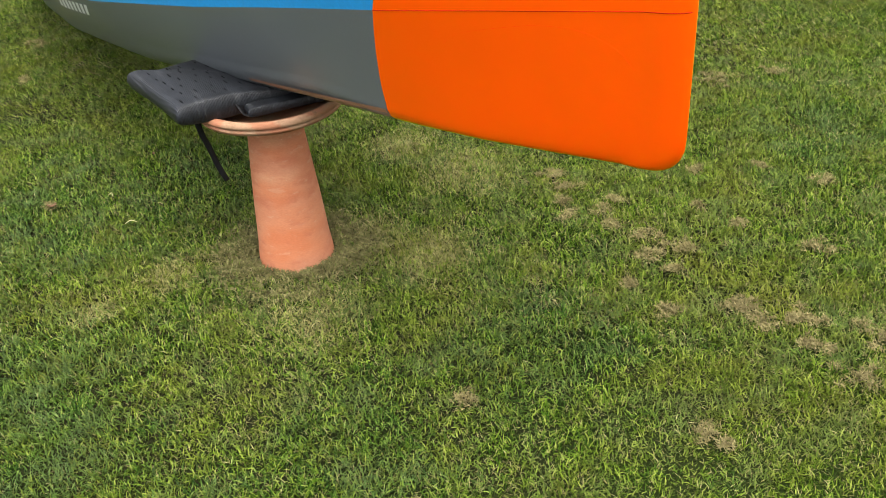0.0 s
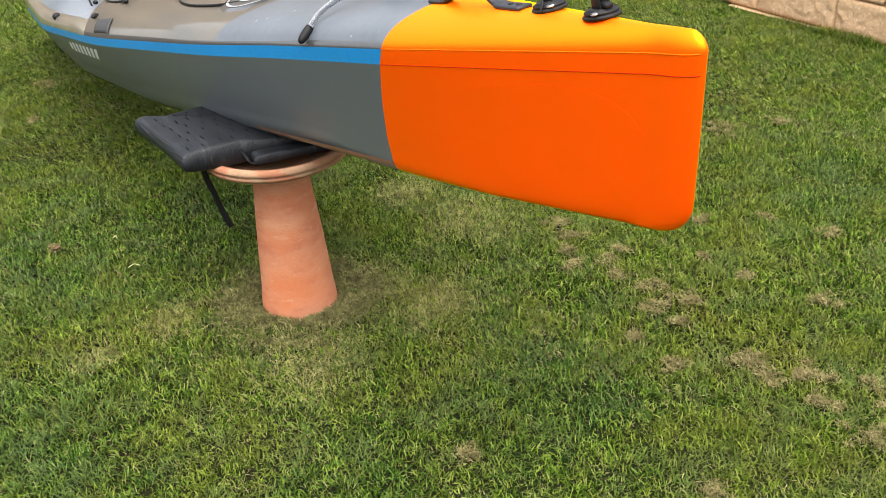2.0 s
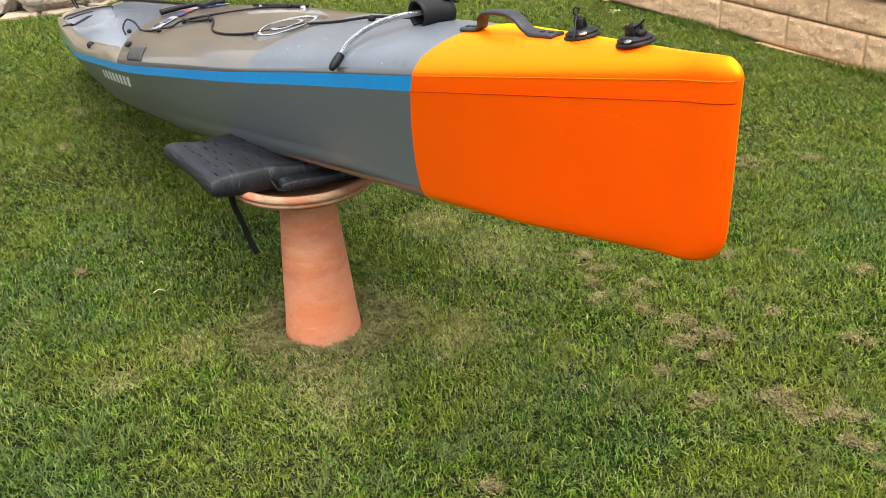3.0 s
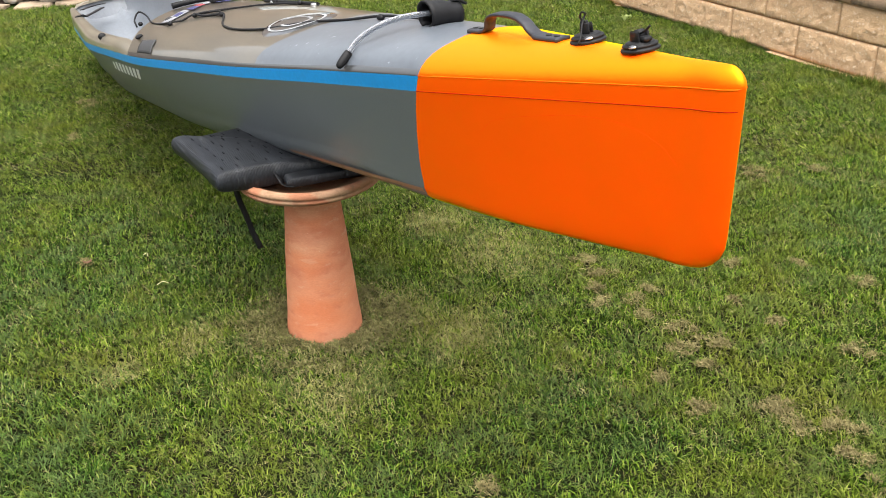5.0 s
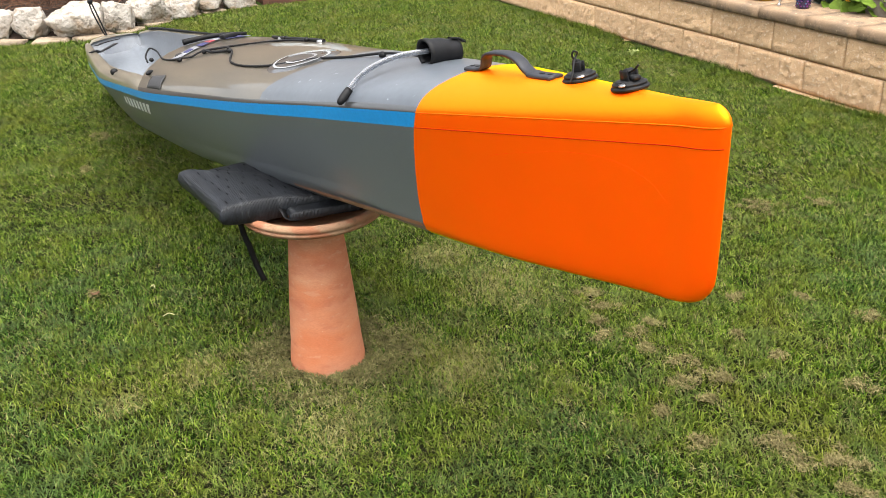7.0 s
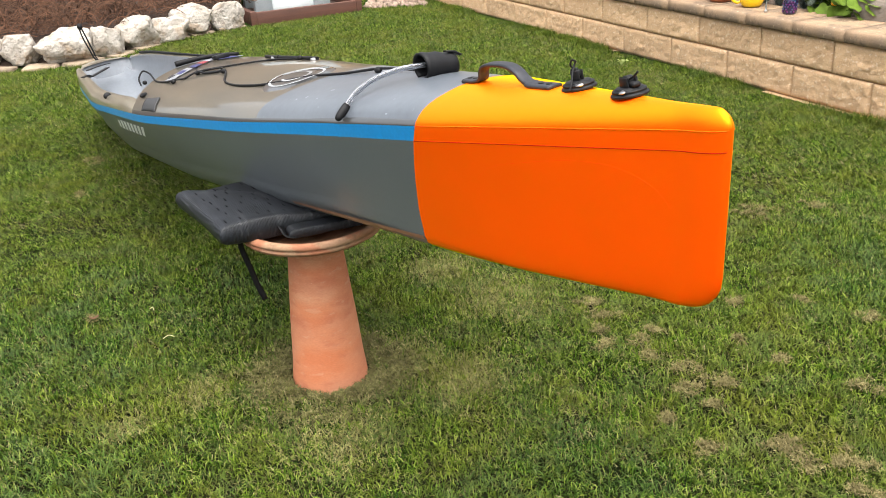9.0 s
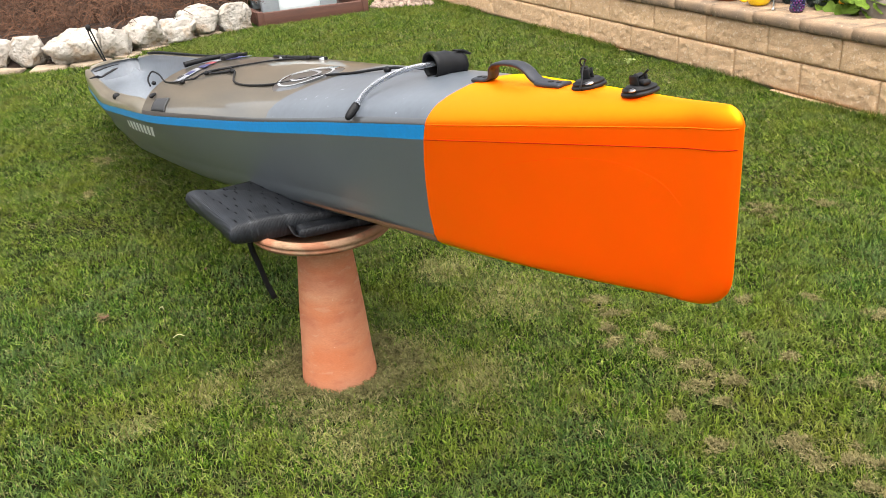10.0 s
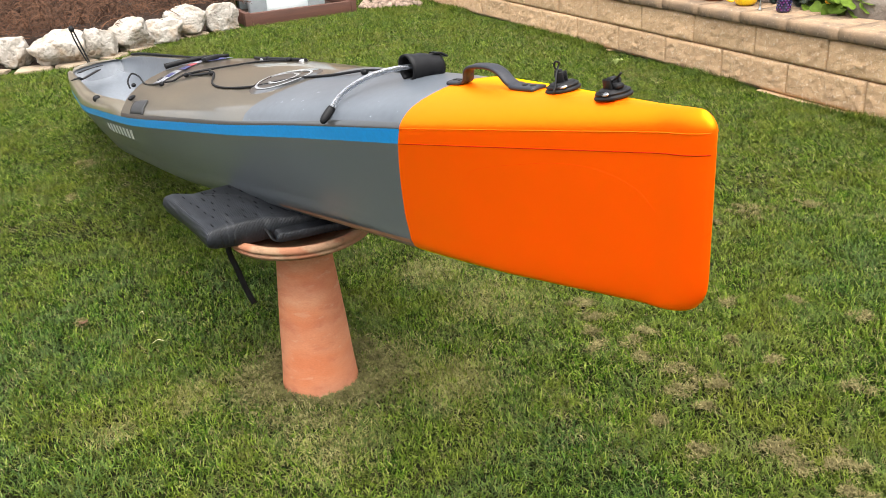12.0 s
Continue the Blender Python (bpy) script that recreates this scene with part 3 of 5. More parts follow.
mp = thing("metal_planter", "galvanised metal planter box with white ribbed panels", "planter", TB @ pose(0.22, 0.285, 0.05, 0, 0, -3))
WHITE_PANEL = mat("white_panel", (0.62, 0.66, 0.66), 0.4, scale=4, bump=0.03, mix=0.3, coat=0.2)
for x in (0.0, 0.62):
    for y in (0.0, 0.6):
        bm = bmesh.new()
        box(bm, x - 0.10, x + 0.08, y - 0.012, y + 0.10, 0, 0.62, 0.01, 2)
        part("post", bm, ZINC, mp)
for y, n in ((0.02, "front"), (0.64, "back")):
    bm = bmesh.new()
    prof = []
    for i in range(25):
        z = 0.62 * i / 24
        prof.append((y - 0.014 * (0.5 - 0.5 * math.cos(2 * math.pi * z / 0.155)) ** 0.5, z))
    grid(bm, [[(0.06, a, z), (0.56, a, z)] for a, z in prof])
    ob = part("panel", bm, WHITE_PANEL, mp)
    ob.modifiers.new("thick", "SOLIDIFY").thickness = 0.004
for x in (0.0, 0.62):
    bm = bmesh.new()
    grid(bm, [[(x + 0.014 * math.cos(2 * math.pi * z / 0.155), 0.10, z), (x + 0.014 * math.cos(2 * math.pi * z / 0.155), 0.6, z)] for z in (0.62 * i / 24 for i in range(25))])
    ob = part("side_panel", bm, ZINC, mp)
    ob.modifiers.new("thick", "SOLIDIFY").thickness = 0.004
bm = bmesh.new()
grid(bm, [[(x, y, 0.5 + 0.02 * noise.noise((x * 9, y * 9, 0))) for x in (0.02, 0.2, 0.4, 0.6)] for y in (0.03, 0.2, 0.4, 0.62)])
part("soil", bm, SOIL, mp)

# gravel by the timber bed
rng = random.Random(11)
bm = bmesh.new()
for _ in range(260):
    p = Vector((rng.uniform(-0.62, 0.05), rng.uniform(9.58, 10.5), 0.01))
    s = rng.uniform(0.02, 0.045)
    bmesh.ops.create_icosphere(bm, subdivisions=1, radius=s, matrix=Matrix.Translation(p) @ pose(0, 0, 0, rng.uniform(0, 360), rng.uniform(0, 360), 0) @ Matrix.Diagonal((1, 0.8, 0.55, 1)))
tagged(part("gravel", bm, mat("gravel", (0.23, 0.165, 0.125), 0.9, second=(0.16, 0.115, 0.09), scale=6, bump=0.3, island=0.4)), "pale pinkish-brown pebble gravel patch", "gravel", kind="stuff")
# ---- bird bath ----
bath = thing("bird_bath", "weathered terracotta pedestal bird bath standing in lawn", "bird bath", (PED.x, PED.y, 0))
bm = bmesh.new()
lathe(bm, [(0.0, -0.03), (0.110, -0.03), (0.1125, 0.006), (0.1100, 0.03), (0.1050, 0.08), (0.0970, 0.20), (0.0875, 0.32), (0.0800, 0.405), (0.0785, 0.425), (0.0830, 0.436), (0.0835, 0.446), (0.080, 0.462), (0.0, 0.462)], 48, 0.008, 4)
part("pedestal", bm, CLAY, bath)
bm = bmesh.new()
lathe(bm, [(0.0, 0.456), (0.088, 0.458), (0.130, 0.465), (0.170, 0.474), (0.188, 0.482), (0.1985, 0.490), (0.2005, 0.496), (0.1970, 0.4995), (0.1970, 0.5010), (0.2020, 0.5035), (0.2040, 0.510), (0.2015, 0.518), (0.191, 0.5215), (0.177, 0.515), (0.14, 0.492), (0.08, 0.480), (0.0, 0.478)], 56, 0.006, 9)
part("bowl", bm, CLAY_PALE, bath, "shallow bowl with bleached rim")


# ---- kayak ----
KX, KY, KO = Vector((-0.4933, 0.8592, -0.1355)).normalized(), Vector((-0.8580, -0.5063, -0.0870)).normalized(), Vector((0.401, 1.214, 0.740))
KZ = KX.cross(KY).normalized()
KAYAK = Matrix(((KX.x, KY.x, KZ.x, KO.x), (KX.y, KY.y, KZ.y, KO.y), (KX.z, KY.z, KZ.z, KO.z), (0, 0, 0, 1))) @ Matrix.Scale(1.045, 4)
knots = [0, 0.6, 1.3, 2.1, 3.0, 4.0, 4.5, 4.80, 4.93]
sheer_h = smooth_curve(knots, [0.284, 0.282, 0.256, 0.243, 0.238, 0.252, 0.215, 0.168, 0.148])
half_w = smooth_curve(knots, [0.021, 0.145, 0.230, 0.311, 0.313, 0.206, 0.122, 0.068, 0.006])
camber = smooth_curve([0, 0.15, 0.35, 0.6, 1.6, 2.6, 3.6, 5.0], [0.032, 0.040, 0.044, 0.047, 0.083, 0.092, 0.055, 0.03])
keel_z = smooth_curve([0, 0.85, 1.35, 2.0, 3.0, 4.0, 4.6, 5.0], [0.0, 0.0, -0.024, -0.038, -0.040, -0.040, -0.045, 0.02])
chine = smooth_curve([0, 0.6, 1.3, 2.1, 3.0, 4.0, 5.0], [0.88, 0.80, 0.77, 0.75, 0.74, 0.70, 0.6])
STRIPE = 0.030
COCK0, COCK1, COCK_IN = 2.50, 4.25, 2.14


def half_section(s):
    """Port half of the section at s, keel to deck centre: side points below, stripe, deck."""
    w, h, k, c, q = half_w(s), sheer_h(s), keel_z(s), camber(s), chine(s)
    r = lerp(s, [0.3, 0.9], [0.22, 1.0])
    low = [(0, k), (0.45 * q * w, 0.9 * k + 0.002 * r), ((1 - 0.20 * r) * q * w, 0.7 * k + 0.012 * r), ((1 - 0.05 * r) * q * w, 0.35 * k + 0.030 * r), (q * w + 0.004 * r, 0.060 * r)]
    kk = 0.060 * r
    k = 0.0
    top = h - lerp(s, [0.5, 1.5], [STRIPE, 0.0255])
    low += [(q * w + (w - q * w) * t ** 0.8, k + kk + (top - k - kk) * t) for t in (0.06, 0.12, 0.2, 0.3, 0.45, 0.6, 0.8, 1.0)]
    stripe = [(w, top), (w, h - 0.013), (w, h)]
    deck = [(w, h), (w * 0.985, h + 0.14 * c), (w * 0.94, h + 0.34 * c), (w * 0.86, h + 0.53 * c), (w * 0.75, h + 0.68 * c), (w * 0.6, h + 0.81 * c), (w * 0.42, h + 0.91 * c), (w * 0.22, h + 0.98 * c), (0, h + c)]
    return low, stripe, deck


def deck_z(s, y):
    d = half_section(s)[2][::-1]
    return lerp(abs(y), [p[0] for p in d], [p[1] for p in d])


def seam_s(z, y, s=0.58):
    """Where the orange stern cap ends, by height and side."""
    return lerp(z, [0.0, 0.05, 0.093, 0.185, 0.246, 0.282, 0.302, 0.324, 0.336], [0.622, 0.614, 0.602, 0.563, 0.529, 0.507, 0.500, 0.503, 0.514])


def tip_s(z):
    r = 0.055
    base = -0.052 - 0.05 * min(max(z, 0) / 0.25, 1.15)
    if z < r:
        base += r - math.sqrt(max(r * r - (r - z) ** 2, 0))
    if z > 0.286:
        base += 0.034 - math.sqrt(max(0.034 ** 2 - min(z - 0.286, 0.030) ** 2, 0))
    return base


kayak = thing("kayak", "grey sea kayak with fluorescent orange stern and blue sheer stripe", "kayak", KAYAK)


def skin(name, u_rows, pick, material, label="", mirror=True):
    """A panel of the hull: u_rows gives (section s, place function); pick takes the wanted stretch of the half section."""
    bm = bmesh.new()
    for side in ((1, -1) if mirror else (1,)):
        rows = []
        for s, where in u_rows:
            rows.append([(where(z, y), side * y, z) for y, z in pick(s)])
        grid(bm, rows)
    bmesh.ops.remove_doubles(bm, verts=bm.verts, dist=2e-4)
    bmesh.ops.recalc_face_normals(bm, faces=bm.faces)
    return part(name, bm, material, kayak, label)


def low_of(s):
    return half_section(s)[0]


def stripe_of(s):
    return half_section(s)[1]


def deck_of(s):
    return half_section(s)[2]


# stern cap in one skin, rounded at the stem
stern_rows = []
for i in range(41):
    u = (i / 40) ** 1.5
    s = -0.08 + 0.66 * u
    squeeze = math.sqrt(max(0.0, 1 - (1 - min(1, u / 0.075)) ** 2))
    stern_rows.append((u, s, squeeze))
bm = bmesh.new()
for side in (1, -1):
    rows = []
    for u, s, squeeze in stern_rows:
        low, stripe, deck = half_section(max(s, 0) if s > 0 else 0.0)
        line = low + stripe[1:] + deck[1:]
        row = []
        for y, z in line:
            a, b = tip_s(z), seam_s(z, y)
            z += 0.12 * min(0, s) * max(0.0, z - sheer_h(0)) / 0.032 * 0.25
            row.append((a + (b - a) * u, side * y * squeeze * (1.0 + min(0, s) * 2.5), z))
        rows.append(row)
    grid(bm, rows)
bmesh.ops.remove_doubles(bm, verts=bm.verts, dist=2e-4)
bmesh.ops.recalc_face_normals(bm, faces=bm.faces)
stern = part("stern_cap", bm, ORANGE, kayak, "fluorescent orange moulded stern section")

# moulding lines on the stern cap; the ridge's highlight is put into its colour
for name, drop, r, m in (("seam_ridge", 0.0, 0.0009, RIDGE_LIT), ("seam_groove", STRIPE, 0.0007, SEAM_DARK)):
    for side in (1, -1):
        pts = []
        for i in range(33):
            u = 0.004 + 0.996 * (i / 32) ** 1.6
            s = -0.08 + 0.66 * u
            z = sheer_h(max(s, 0)) - drop
            a, b = tip_s(z), seam_s(z, 0.1)
            y = half_w(max(s, 0)) * (1 + min(0, s) * 2.5) * math.sqrt(max(0.0, 1 - (1 - min(1, u / 0.075)) ** 2))
            pts.append(Vector((a + (b - a) * u, side * (y + 0.0003), z)))
        bm = bmesh.new()
        sweep(bm, pts, circle(r, 6))
        part(name, bm, m, stern)

N = 64
hull_s = [0.58 + (4.93 - 0.58) * i / N for i in range(N + 1)]


def after_seam(s):
    t = min(1.0, (s - 0.58) / 0.35)
    return lambda z, y: s * t + (1 - t) * (seam_s(z, y) + (s - 0.58)) if t < 1 else s


main_rows = [(s, after_seam(s)) for s in hull_s]
skin("hull", main_rows, low_of, HULL_GREY, "glossy dark grey hull")
skin("stripe", main_rows, stripe_of, HULL_BLUE, "bright blue sheer stripe")

# deck: a dark edge, a pale panel behind, khaki beyond it, then the cockpit
def deck_band(i0, i1):
    return lambda s: deck_of(s)[i0:i1]


PALE_END = 1.185
def cock_s(y):
    """The slanting rear edge of the cockpit."""
    return COCK0 - 0.29 * min(1.0, (abs(y) / 0.29) ** 1.6)


edge_rows = [(s, after_seam(s)) for s in hull_s if s <= 2.15] + [(2.21, lambda z, y: 2.21)]
skin("deck_edge", edge_rows, lambda s: [(y, z - (0.006 if i > 1 else 0.0)) for i, (y, z) in enumerate(deck_of(s)[0:3])], DECK_DARK, "dark grey lower deck edge")


def pale_end(z, y):
    return PALE_END - 0.065 * math.cos(min(1, abs(y) / 0.2) * math.pi / 2)


def deck_row(s, side, where):
    """A line over the deck whose ends need not lie square to the keel."""
    row = []
    for j in range(1, 9):
        q = s
        for _ in range(3):
            y, z = deck_of(q)[j]
            q = where(z, y)
        row.append((q, side * y, z))
    return row


bm = bmesh.new()
bm2 = bmesh.new()
for side in (1, -1):
    rows = []
    for i in range(19):
        u = i / 18
        s = 0.58 + (PALE_END - 0.58) * u
        rows.append(deck_row(s, side, lambda z, y: (1 - u) * seam_s(z, y) + u * pale_end(z, y)))
    grid(bm, rows)
    rows = []
    for i in range(31):
        u = i / 30
        s = PALE_END + (COCK0 - PALE_END) * u
        rows.append(deck_row(s, side, lambda z, y: (1 - u) * pale_end(z, y) + u * cock_s(y)))
    grid(bm2, rows)
for b in (bm, bm2):
    bmesh.ops.remove_doubles(b, verts=b.verts, dist=2e-4)
    bmesh.ops.recalc_face_normals(b, faces=b.faces)
part("rear_deck", bm, DECK_LIGHT, kayak, "pale grey rear deck panel")
part("mid_deck", bm2, DECK_KHAKI, kayak, "glossy khaki-brown deck")


# cockpit: gunwale rim, sloping walls and floor
def cock_line(s):
    w, h = half_w(s), sheer_h(s)
    t = min(1.0, max(0.0, (s - COCK_IN) / 0.25))
    e = max(0.0, min(1, (COCK1 - s) / 0.5))
    g = 0.032 * min(1.0, max(0.0, (s - 2.6) / 1.5)) ** 1.4
    floor = h - 0.16 * min(1, e * 1.5)
    rim = [(w, h), (w * 0.985, h + 0.006 + (0.012 + g) * t), (w * 0.95, h + 0.010 + (0.024 + 1.3 * g) * t), (w * 0.88, h + 0.010 + (0.030 + 1.3 * g) * t), (w * 0.82, h + 0.006 + (0.028 + 1.2 * g) * t)]
    inner = [(w * 0.82, h + 0.006 + (0.028 + 1.2 * g) * t), (w * 0.77, h + 0.012), (w * 0.70, h - 0.05 * e), (w * 0.60, floor + 0.03), (w * 0.45, floor + 0.006), (w * 0.2, floor), (0, floor)]
    return rim, inner


cs = [COCK_IN + (COCK1 - COCK_IN) * i / 44 for i in range(45)]
skin("gunwale", [(s, lambda z, y, s=s: s) for s in cs], lambda s: cock_line(s)[0], KHAKI_SKYLIT, "khaki rounded gunwale")
skin("cockpit_well", [(s, lambda z, y, s=s: s) for s in cs], lambda s: cock_line(s)[1], WELL_GREY, "smooth pale grey moulded cockpit well")
# bulkhead under the rear deck edge
bm = bmesh.new()
for side in (1, -1):
    d = [(abs(y), z) for _, y, z in deck_row(COCK0, 1, lambda z, y: cock_s(y))]
    low = []
    for y, z in d:
        rim, inner = cock_line(cock_s(y) + 0.04)
        line = (rim + inner)[::-1]
        low.append((cock_s(y) + 0.04, side * y, min(z, lerp(y, [q[0] for q in line], [q[1] for q in line]) - 0.01)))
    grid(bm, [[(cock_s(y), side * y, z) for y, z in d], low])
bmesh.ops.recalc_face_normals(bm, faces=bm.faces)
part("seat_back", bm, WELL_GREY, kayak)
fore = [COCK1 + (4.93 - COCK1) * i / 20 for i in range(21)]


def fore_deck(s):
    w, h = half_w(s), sheer_h(s)
    c = 0.080 + 0.026 * min(1, (s - COCK1) / 0.3)
    return [(w, h), (w * 0.97, h + 0.4 * c), (w * 0.88, h + 0.8 * c), (w * 0.7, h + c), (w * 0.35, h + c * 1.05), (0, h + c * 1.08)]


skin("fore_deck", [(s, lambda z, y, s=s: s) for s in fore], fore_deck, KHAKI_SKYLIT, "khaki fore deck")
bm = bmesh.new()
for side in (1, -1):
    rim, inner = cock_line(COCK1 - 0.001)
    a = rim + inner[1:]
    f = fore_deck(COCK1)
    grid(bm, [[(COCK1, side * y, z) for y, z in a], [(COCK1 + 0.02, side * y, max(z, lerp(y, [p[0] for p in f[::-1]], [p[1] for p in f[::-1]]))) for y, z in a]])
part("footwell_end", bm, WELL_GREY, kayak)
# ---- fittings of the kayak ----
FLAT_DARK = mat("tape_grey", (0.028, 0.028, 0.030), 0.75, scale=30, bump=0.1, depth=0.001)
KEEL_TAN = mat("keel_strip_tan", (0.32, 0.17, 0.11), 0.5, scale=10, bump=0.05, depth=0.001)


def side_y(s, z):
    low = half_section(s)[0]
    return lerp(z, [p[1] for p in low], [p[0] for p in low])


def on_deck(s, y, up=0.0):
    return Vector((s, y, deck_z(s, y) + up))


def deck_line(points, up, n=8):
    """A smooth line over the deck through (s, y) or (s, y, height) points."""
    return spline([on_deck(p[0], p[1], up + (p[2] if len(p) > 2 else 0)) for p in points], n)


def deck_patch(name, corners, material, up=0.0015, parent=None, label="", n=6):
    """A thin sheet lying on the deck, by four (s, y) corners."""
    bm = bmesh.new()
    a, b, c, d = [Vector(p) for p in corners]
    rows = []
    for i in range(n + 1):
        t = i / n
        rows.append([on_deck(*((a.lerp(b, u / n)).lerp(d.lerp(c, u / n), t)), up) for u in range(n + 1)])
    grid(bm, rows)
    ob = part(name, bm, material, parent or kayak, label)
    ob.modifiers.new("thick", "SOLIDIFY").thickness = 0.001
    return ob


# carry handle on the stern
hd = [on_deck(0.520, 0.0, 0.003), on_deck(0.490, 0.0, 0.003), on_deck(0.472, 0, 0.005), on_deck(0.464, 0, 0.012), on_deck(0.459, 0, 0.024), on_deck(0.449, 0, 0.031), on_deck(0.430, 0, 0.0345), on_deck(0.395, 0, 0.0350), on_deck(0.370, 0, 0.0320), on_deck(0.350, 0, 0.0235), on_deck(0.336, 0, 0.012), on_deck(0.320, 0, 0.005), on_deck(0.300, 0, 0.003), on_deck(0.255, 0, 0.003)]
bm = bmesh.new()
sweep(bm, spline(hd, 6), lambda t: [(a * (1.0 + 0.28 * (t < 0.12 or t > 0.84)), b * 1.25) for a, b in ((0.011, -0.002), (0.0118, 0.0005), (0.0105, 0.0024), (0.007, 0.003), (-0.007, 0.003), (-0.0105, 0.0024), (-0.0118, 0.0005), (-0.011, -0.002))])
handle = part("carry_handle", bm, PLASTIC, kayak, "dark grey moulded carry handle")
for s in (0.512, 0.493, 0.292, 0.270):
    bm = bmesh.new()
    p = on_deck(s, 0.0, 0.0068)
    bmesh.ops.create_cone(bm, cap_ends=True, segments=14, radius1=0.0052, radius2=0.0046, depth=0.0022, matrix=Matrix.Translation(p) @ Matrix.Diagonal((1.35, 0.85, 1, 1)))
    part("screw", bm, RUBBER, handle, "black recessed screw head")


def pad_fitting(s, y, block, turn):
    """A round deck fitting: stacked discs, a cam block, an oval label."""
    c = on_deck(s, y, 0.0)
    tilt = Matrix.Translation(c) @ pose(0, 0, 0, 0, 2, turn)
    bm = bmesh.new()
    lathe(bm, [(0, 0.0005), (0.0275, 0.0005), (0.0290, 0.003), (0.0280, 0.0052), (0.0250, 0.0060), (0.0250, 0.0072), (0.0262, 0.0085), (0.0255, 0.0105), (0.0215, 0.0112), (0.0212, 0.0125), (0.0195, 0.0140), (0.0, 0.0145)], 36)
    bmesh.ops.transform(bm, matrix=tilt, verts=bm.verts)
    base = part("deck_fitting", bm, RUBBER, kayak, "round black rubber deck fitting")
    bm = bmesh.new()
    if block:
        box(bm, -0.013, 0.011, -0.0095, -0.0055, 0.011, 0.029, 0.002, 2)
        box(bm, -0.013, 0.011, 0.0055, 0.0095, 0.011, 0.029, 0.002, 2)
        box(bm, -0.012, 0.012, -0.006, 0.006, 0.012, 0.022, 0.002, 2)
        bmesh.ops.create_cone(bm, cap_ends=True, segments=14, radius1=0.008, radius2=0.008, depth=0.0115, matrix=pose(-0.001, 0, 0.023, 90, 0, 0))
        box(bm, -0.024, -0.012, -0.007, 0.007, 0.014, 0.022, 0.003, 2)
    else:
        box(bm, -0.008, 0.008, -0.007, -0.004, 0.012, 0.030, 0.0012, 2)
        box(bm, -0.008, 0.008, 0.004, 0.007, 0.012, 0.030, 0.0012, 2)
        bmesh.ops.create_cone(bm, cap_ends=True, segments=12, radius1=0.006, radius2=0.006, depth=0.009, matrix=pose(0, 0, 0.025, 90, 0, 0))
        box(bm, -0.003, 0.009, -0.004, 0.004, 0.026, 0.034, 0.002, 2)
    bmesh.ops.transform(bm, matrix=tilt, verts=bm.verts)
    part("cam", bm, RUBBER, base, "black plastic cam block")
    bm = bmesh.new()
    bmesh.ops.create_cone(bm, cap_ends=True, segments=16, radius1=0.0072, radius2=0.0066, depth=0.0015, matrix=tilt @ pose(-0.012, 0.021, 0.0105, -28, 0, 0) @ Matrix.Diagonal((1.3, 0.6, 1, 1)))
    part("badge", bm, STEEL, base, "small pale oval badge")
    bm = bmesh.new()
    if block:
        sweep(bm, spline([tilt @ Vector(p) for p in ((-0.010, 0.004, 0.026), (-0.022, 0.002, 0.031), (-0.030, 0.0, 0.037))], 5), circle(0.0018, 8))
    else:
        sweep(bm, spline([tilt @ Vector(p) for p in ((0.004, 0, 0.032), (0.007, 0.003, 0.040), (0.003, 0.003, 0.047), (-0.002, 0, 0.044), (0.002, -0.002, 0.040), (0.0, 0.012, 0.029), (-0.004, 0.027, 0.014), (-0.002, 0.034, 0.004))], 5), circle(0.0016, 8))
    part("cord_end", bm, RUBBER, base, "short black cord loop")


pad_fitting(0.208, -0.012, False, 20)
pad_fitting(0.085, -0.006, True, -10)

# drain tube with bulb, and the curved guard that holds it
tube_pts = spline([on_deck(0.768, 0.152, 0.009), on_deck(0.768, 0.118, 0.016), on_deck(0.752, 0.075, 0.024), on_deck(0.732, 0.030, 0.026), on_deck(0.706, -0.020, 0.024)], 8)
bm = bmesh.new()
sweep(bm, tube_pts, circle(0.0058, 14))
tube = part("bilge_tube", bm, TUBE, kayak, "milky translucent bent tube")
d0 = (tube_pts[0] - tube_pts[3]).normalized()
bm = bmesh.new()
sweep(bm, [tube_pts[0] - d0 * 0.006 + d0 * 0.040 * t for t in (0, 0.15, 0.35, 0.6, 0.8, 0.93, 1.0)], lambda t: circle(0.0024 + 0.0068 * math.sin(math.pi * min(1, 0.25 + 0.75 * t)) ** 0.6, 12))
part("bulb", bm, RUBBER, tube, "black rubber end bulb")
bm = bmesh.new()
rows = []
c0, ax = on_deck(0.702, -0.004, 0.0), Vector((0.06, -1.0, 0)).normalized()
sd = Vector((ax.y, -ax.x, 0))
for i in range(9):
    q = c0 + ax * 0.080 * i / 8
    q.z = deck_z(q.x, q.y)
    r = 0.0245 - 0.0007 * i
    droop = 0.0012 * math.sin(i * 1.9)
    rows.append([q + sd * r * 1.02 * math.cos(a) + Vector((0, 0, max(0.001, r * 0.92 + r * math.sin(a) + droop))) for a in (math.pi * (-0.42 + 1.72 * k / 24) for k in range(25))])
grid(bm, rows)
guard = part("tube_guard", bm, RUBBER, kayak, "curled black rubber sleeve over tube end")
guard.modifiers.new("thick", "SOLIDIFY").thickness = 0.0045
bm = bmesh.new()
sweep(bm, spline([c0 + ax * 0.066 + sd * 0.003 + Vector((0, 0, 0.0385)), c0 + ax * 0.082 + sd * 0.005 + Vector((0, 0, 0.035)), c0 + ax * 0.096 + sd * 0.007 + Vector((0, 0, 0.025))], 5), [(0.011, -0.002), (0.011, 0.002), (-0.011, 0.002), (-0.011, -0.002)])
part("guard_tab", bm, RUBBER, guard)

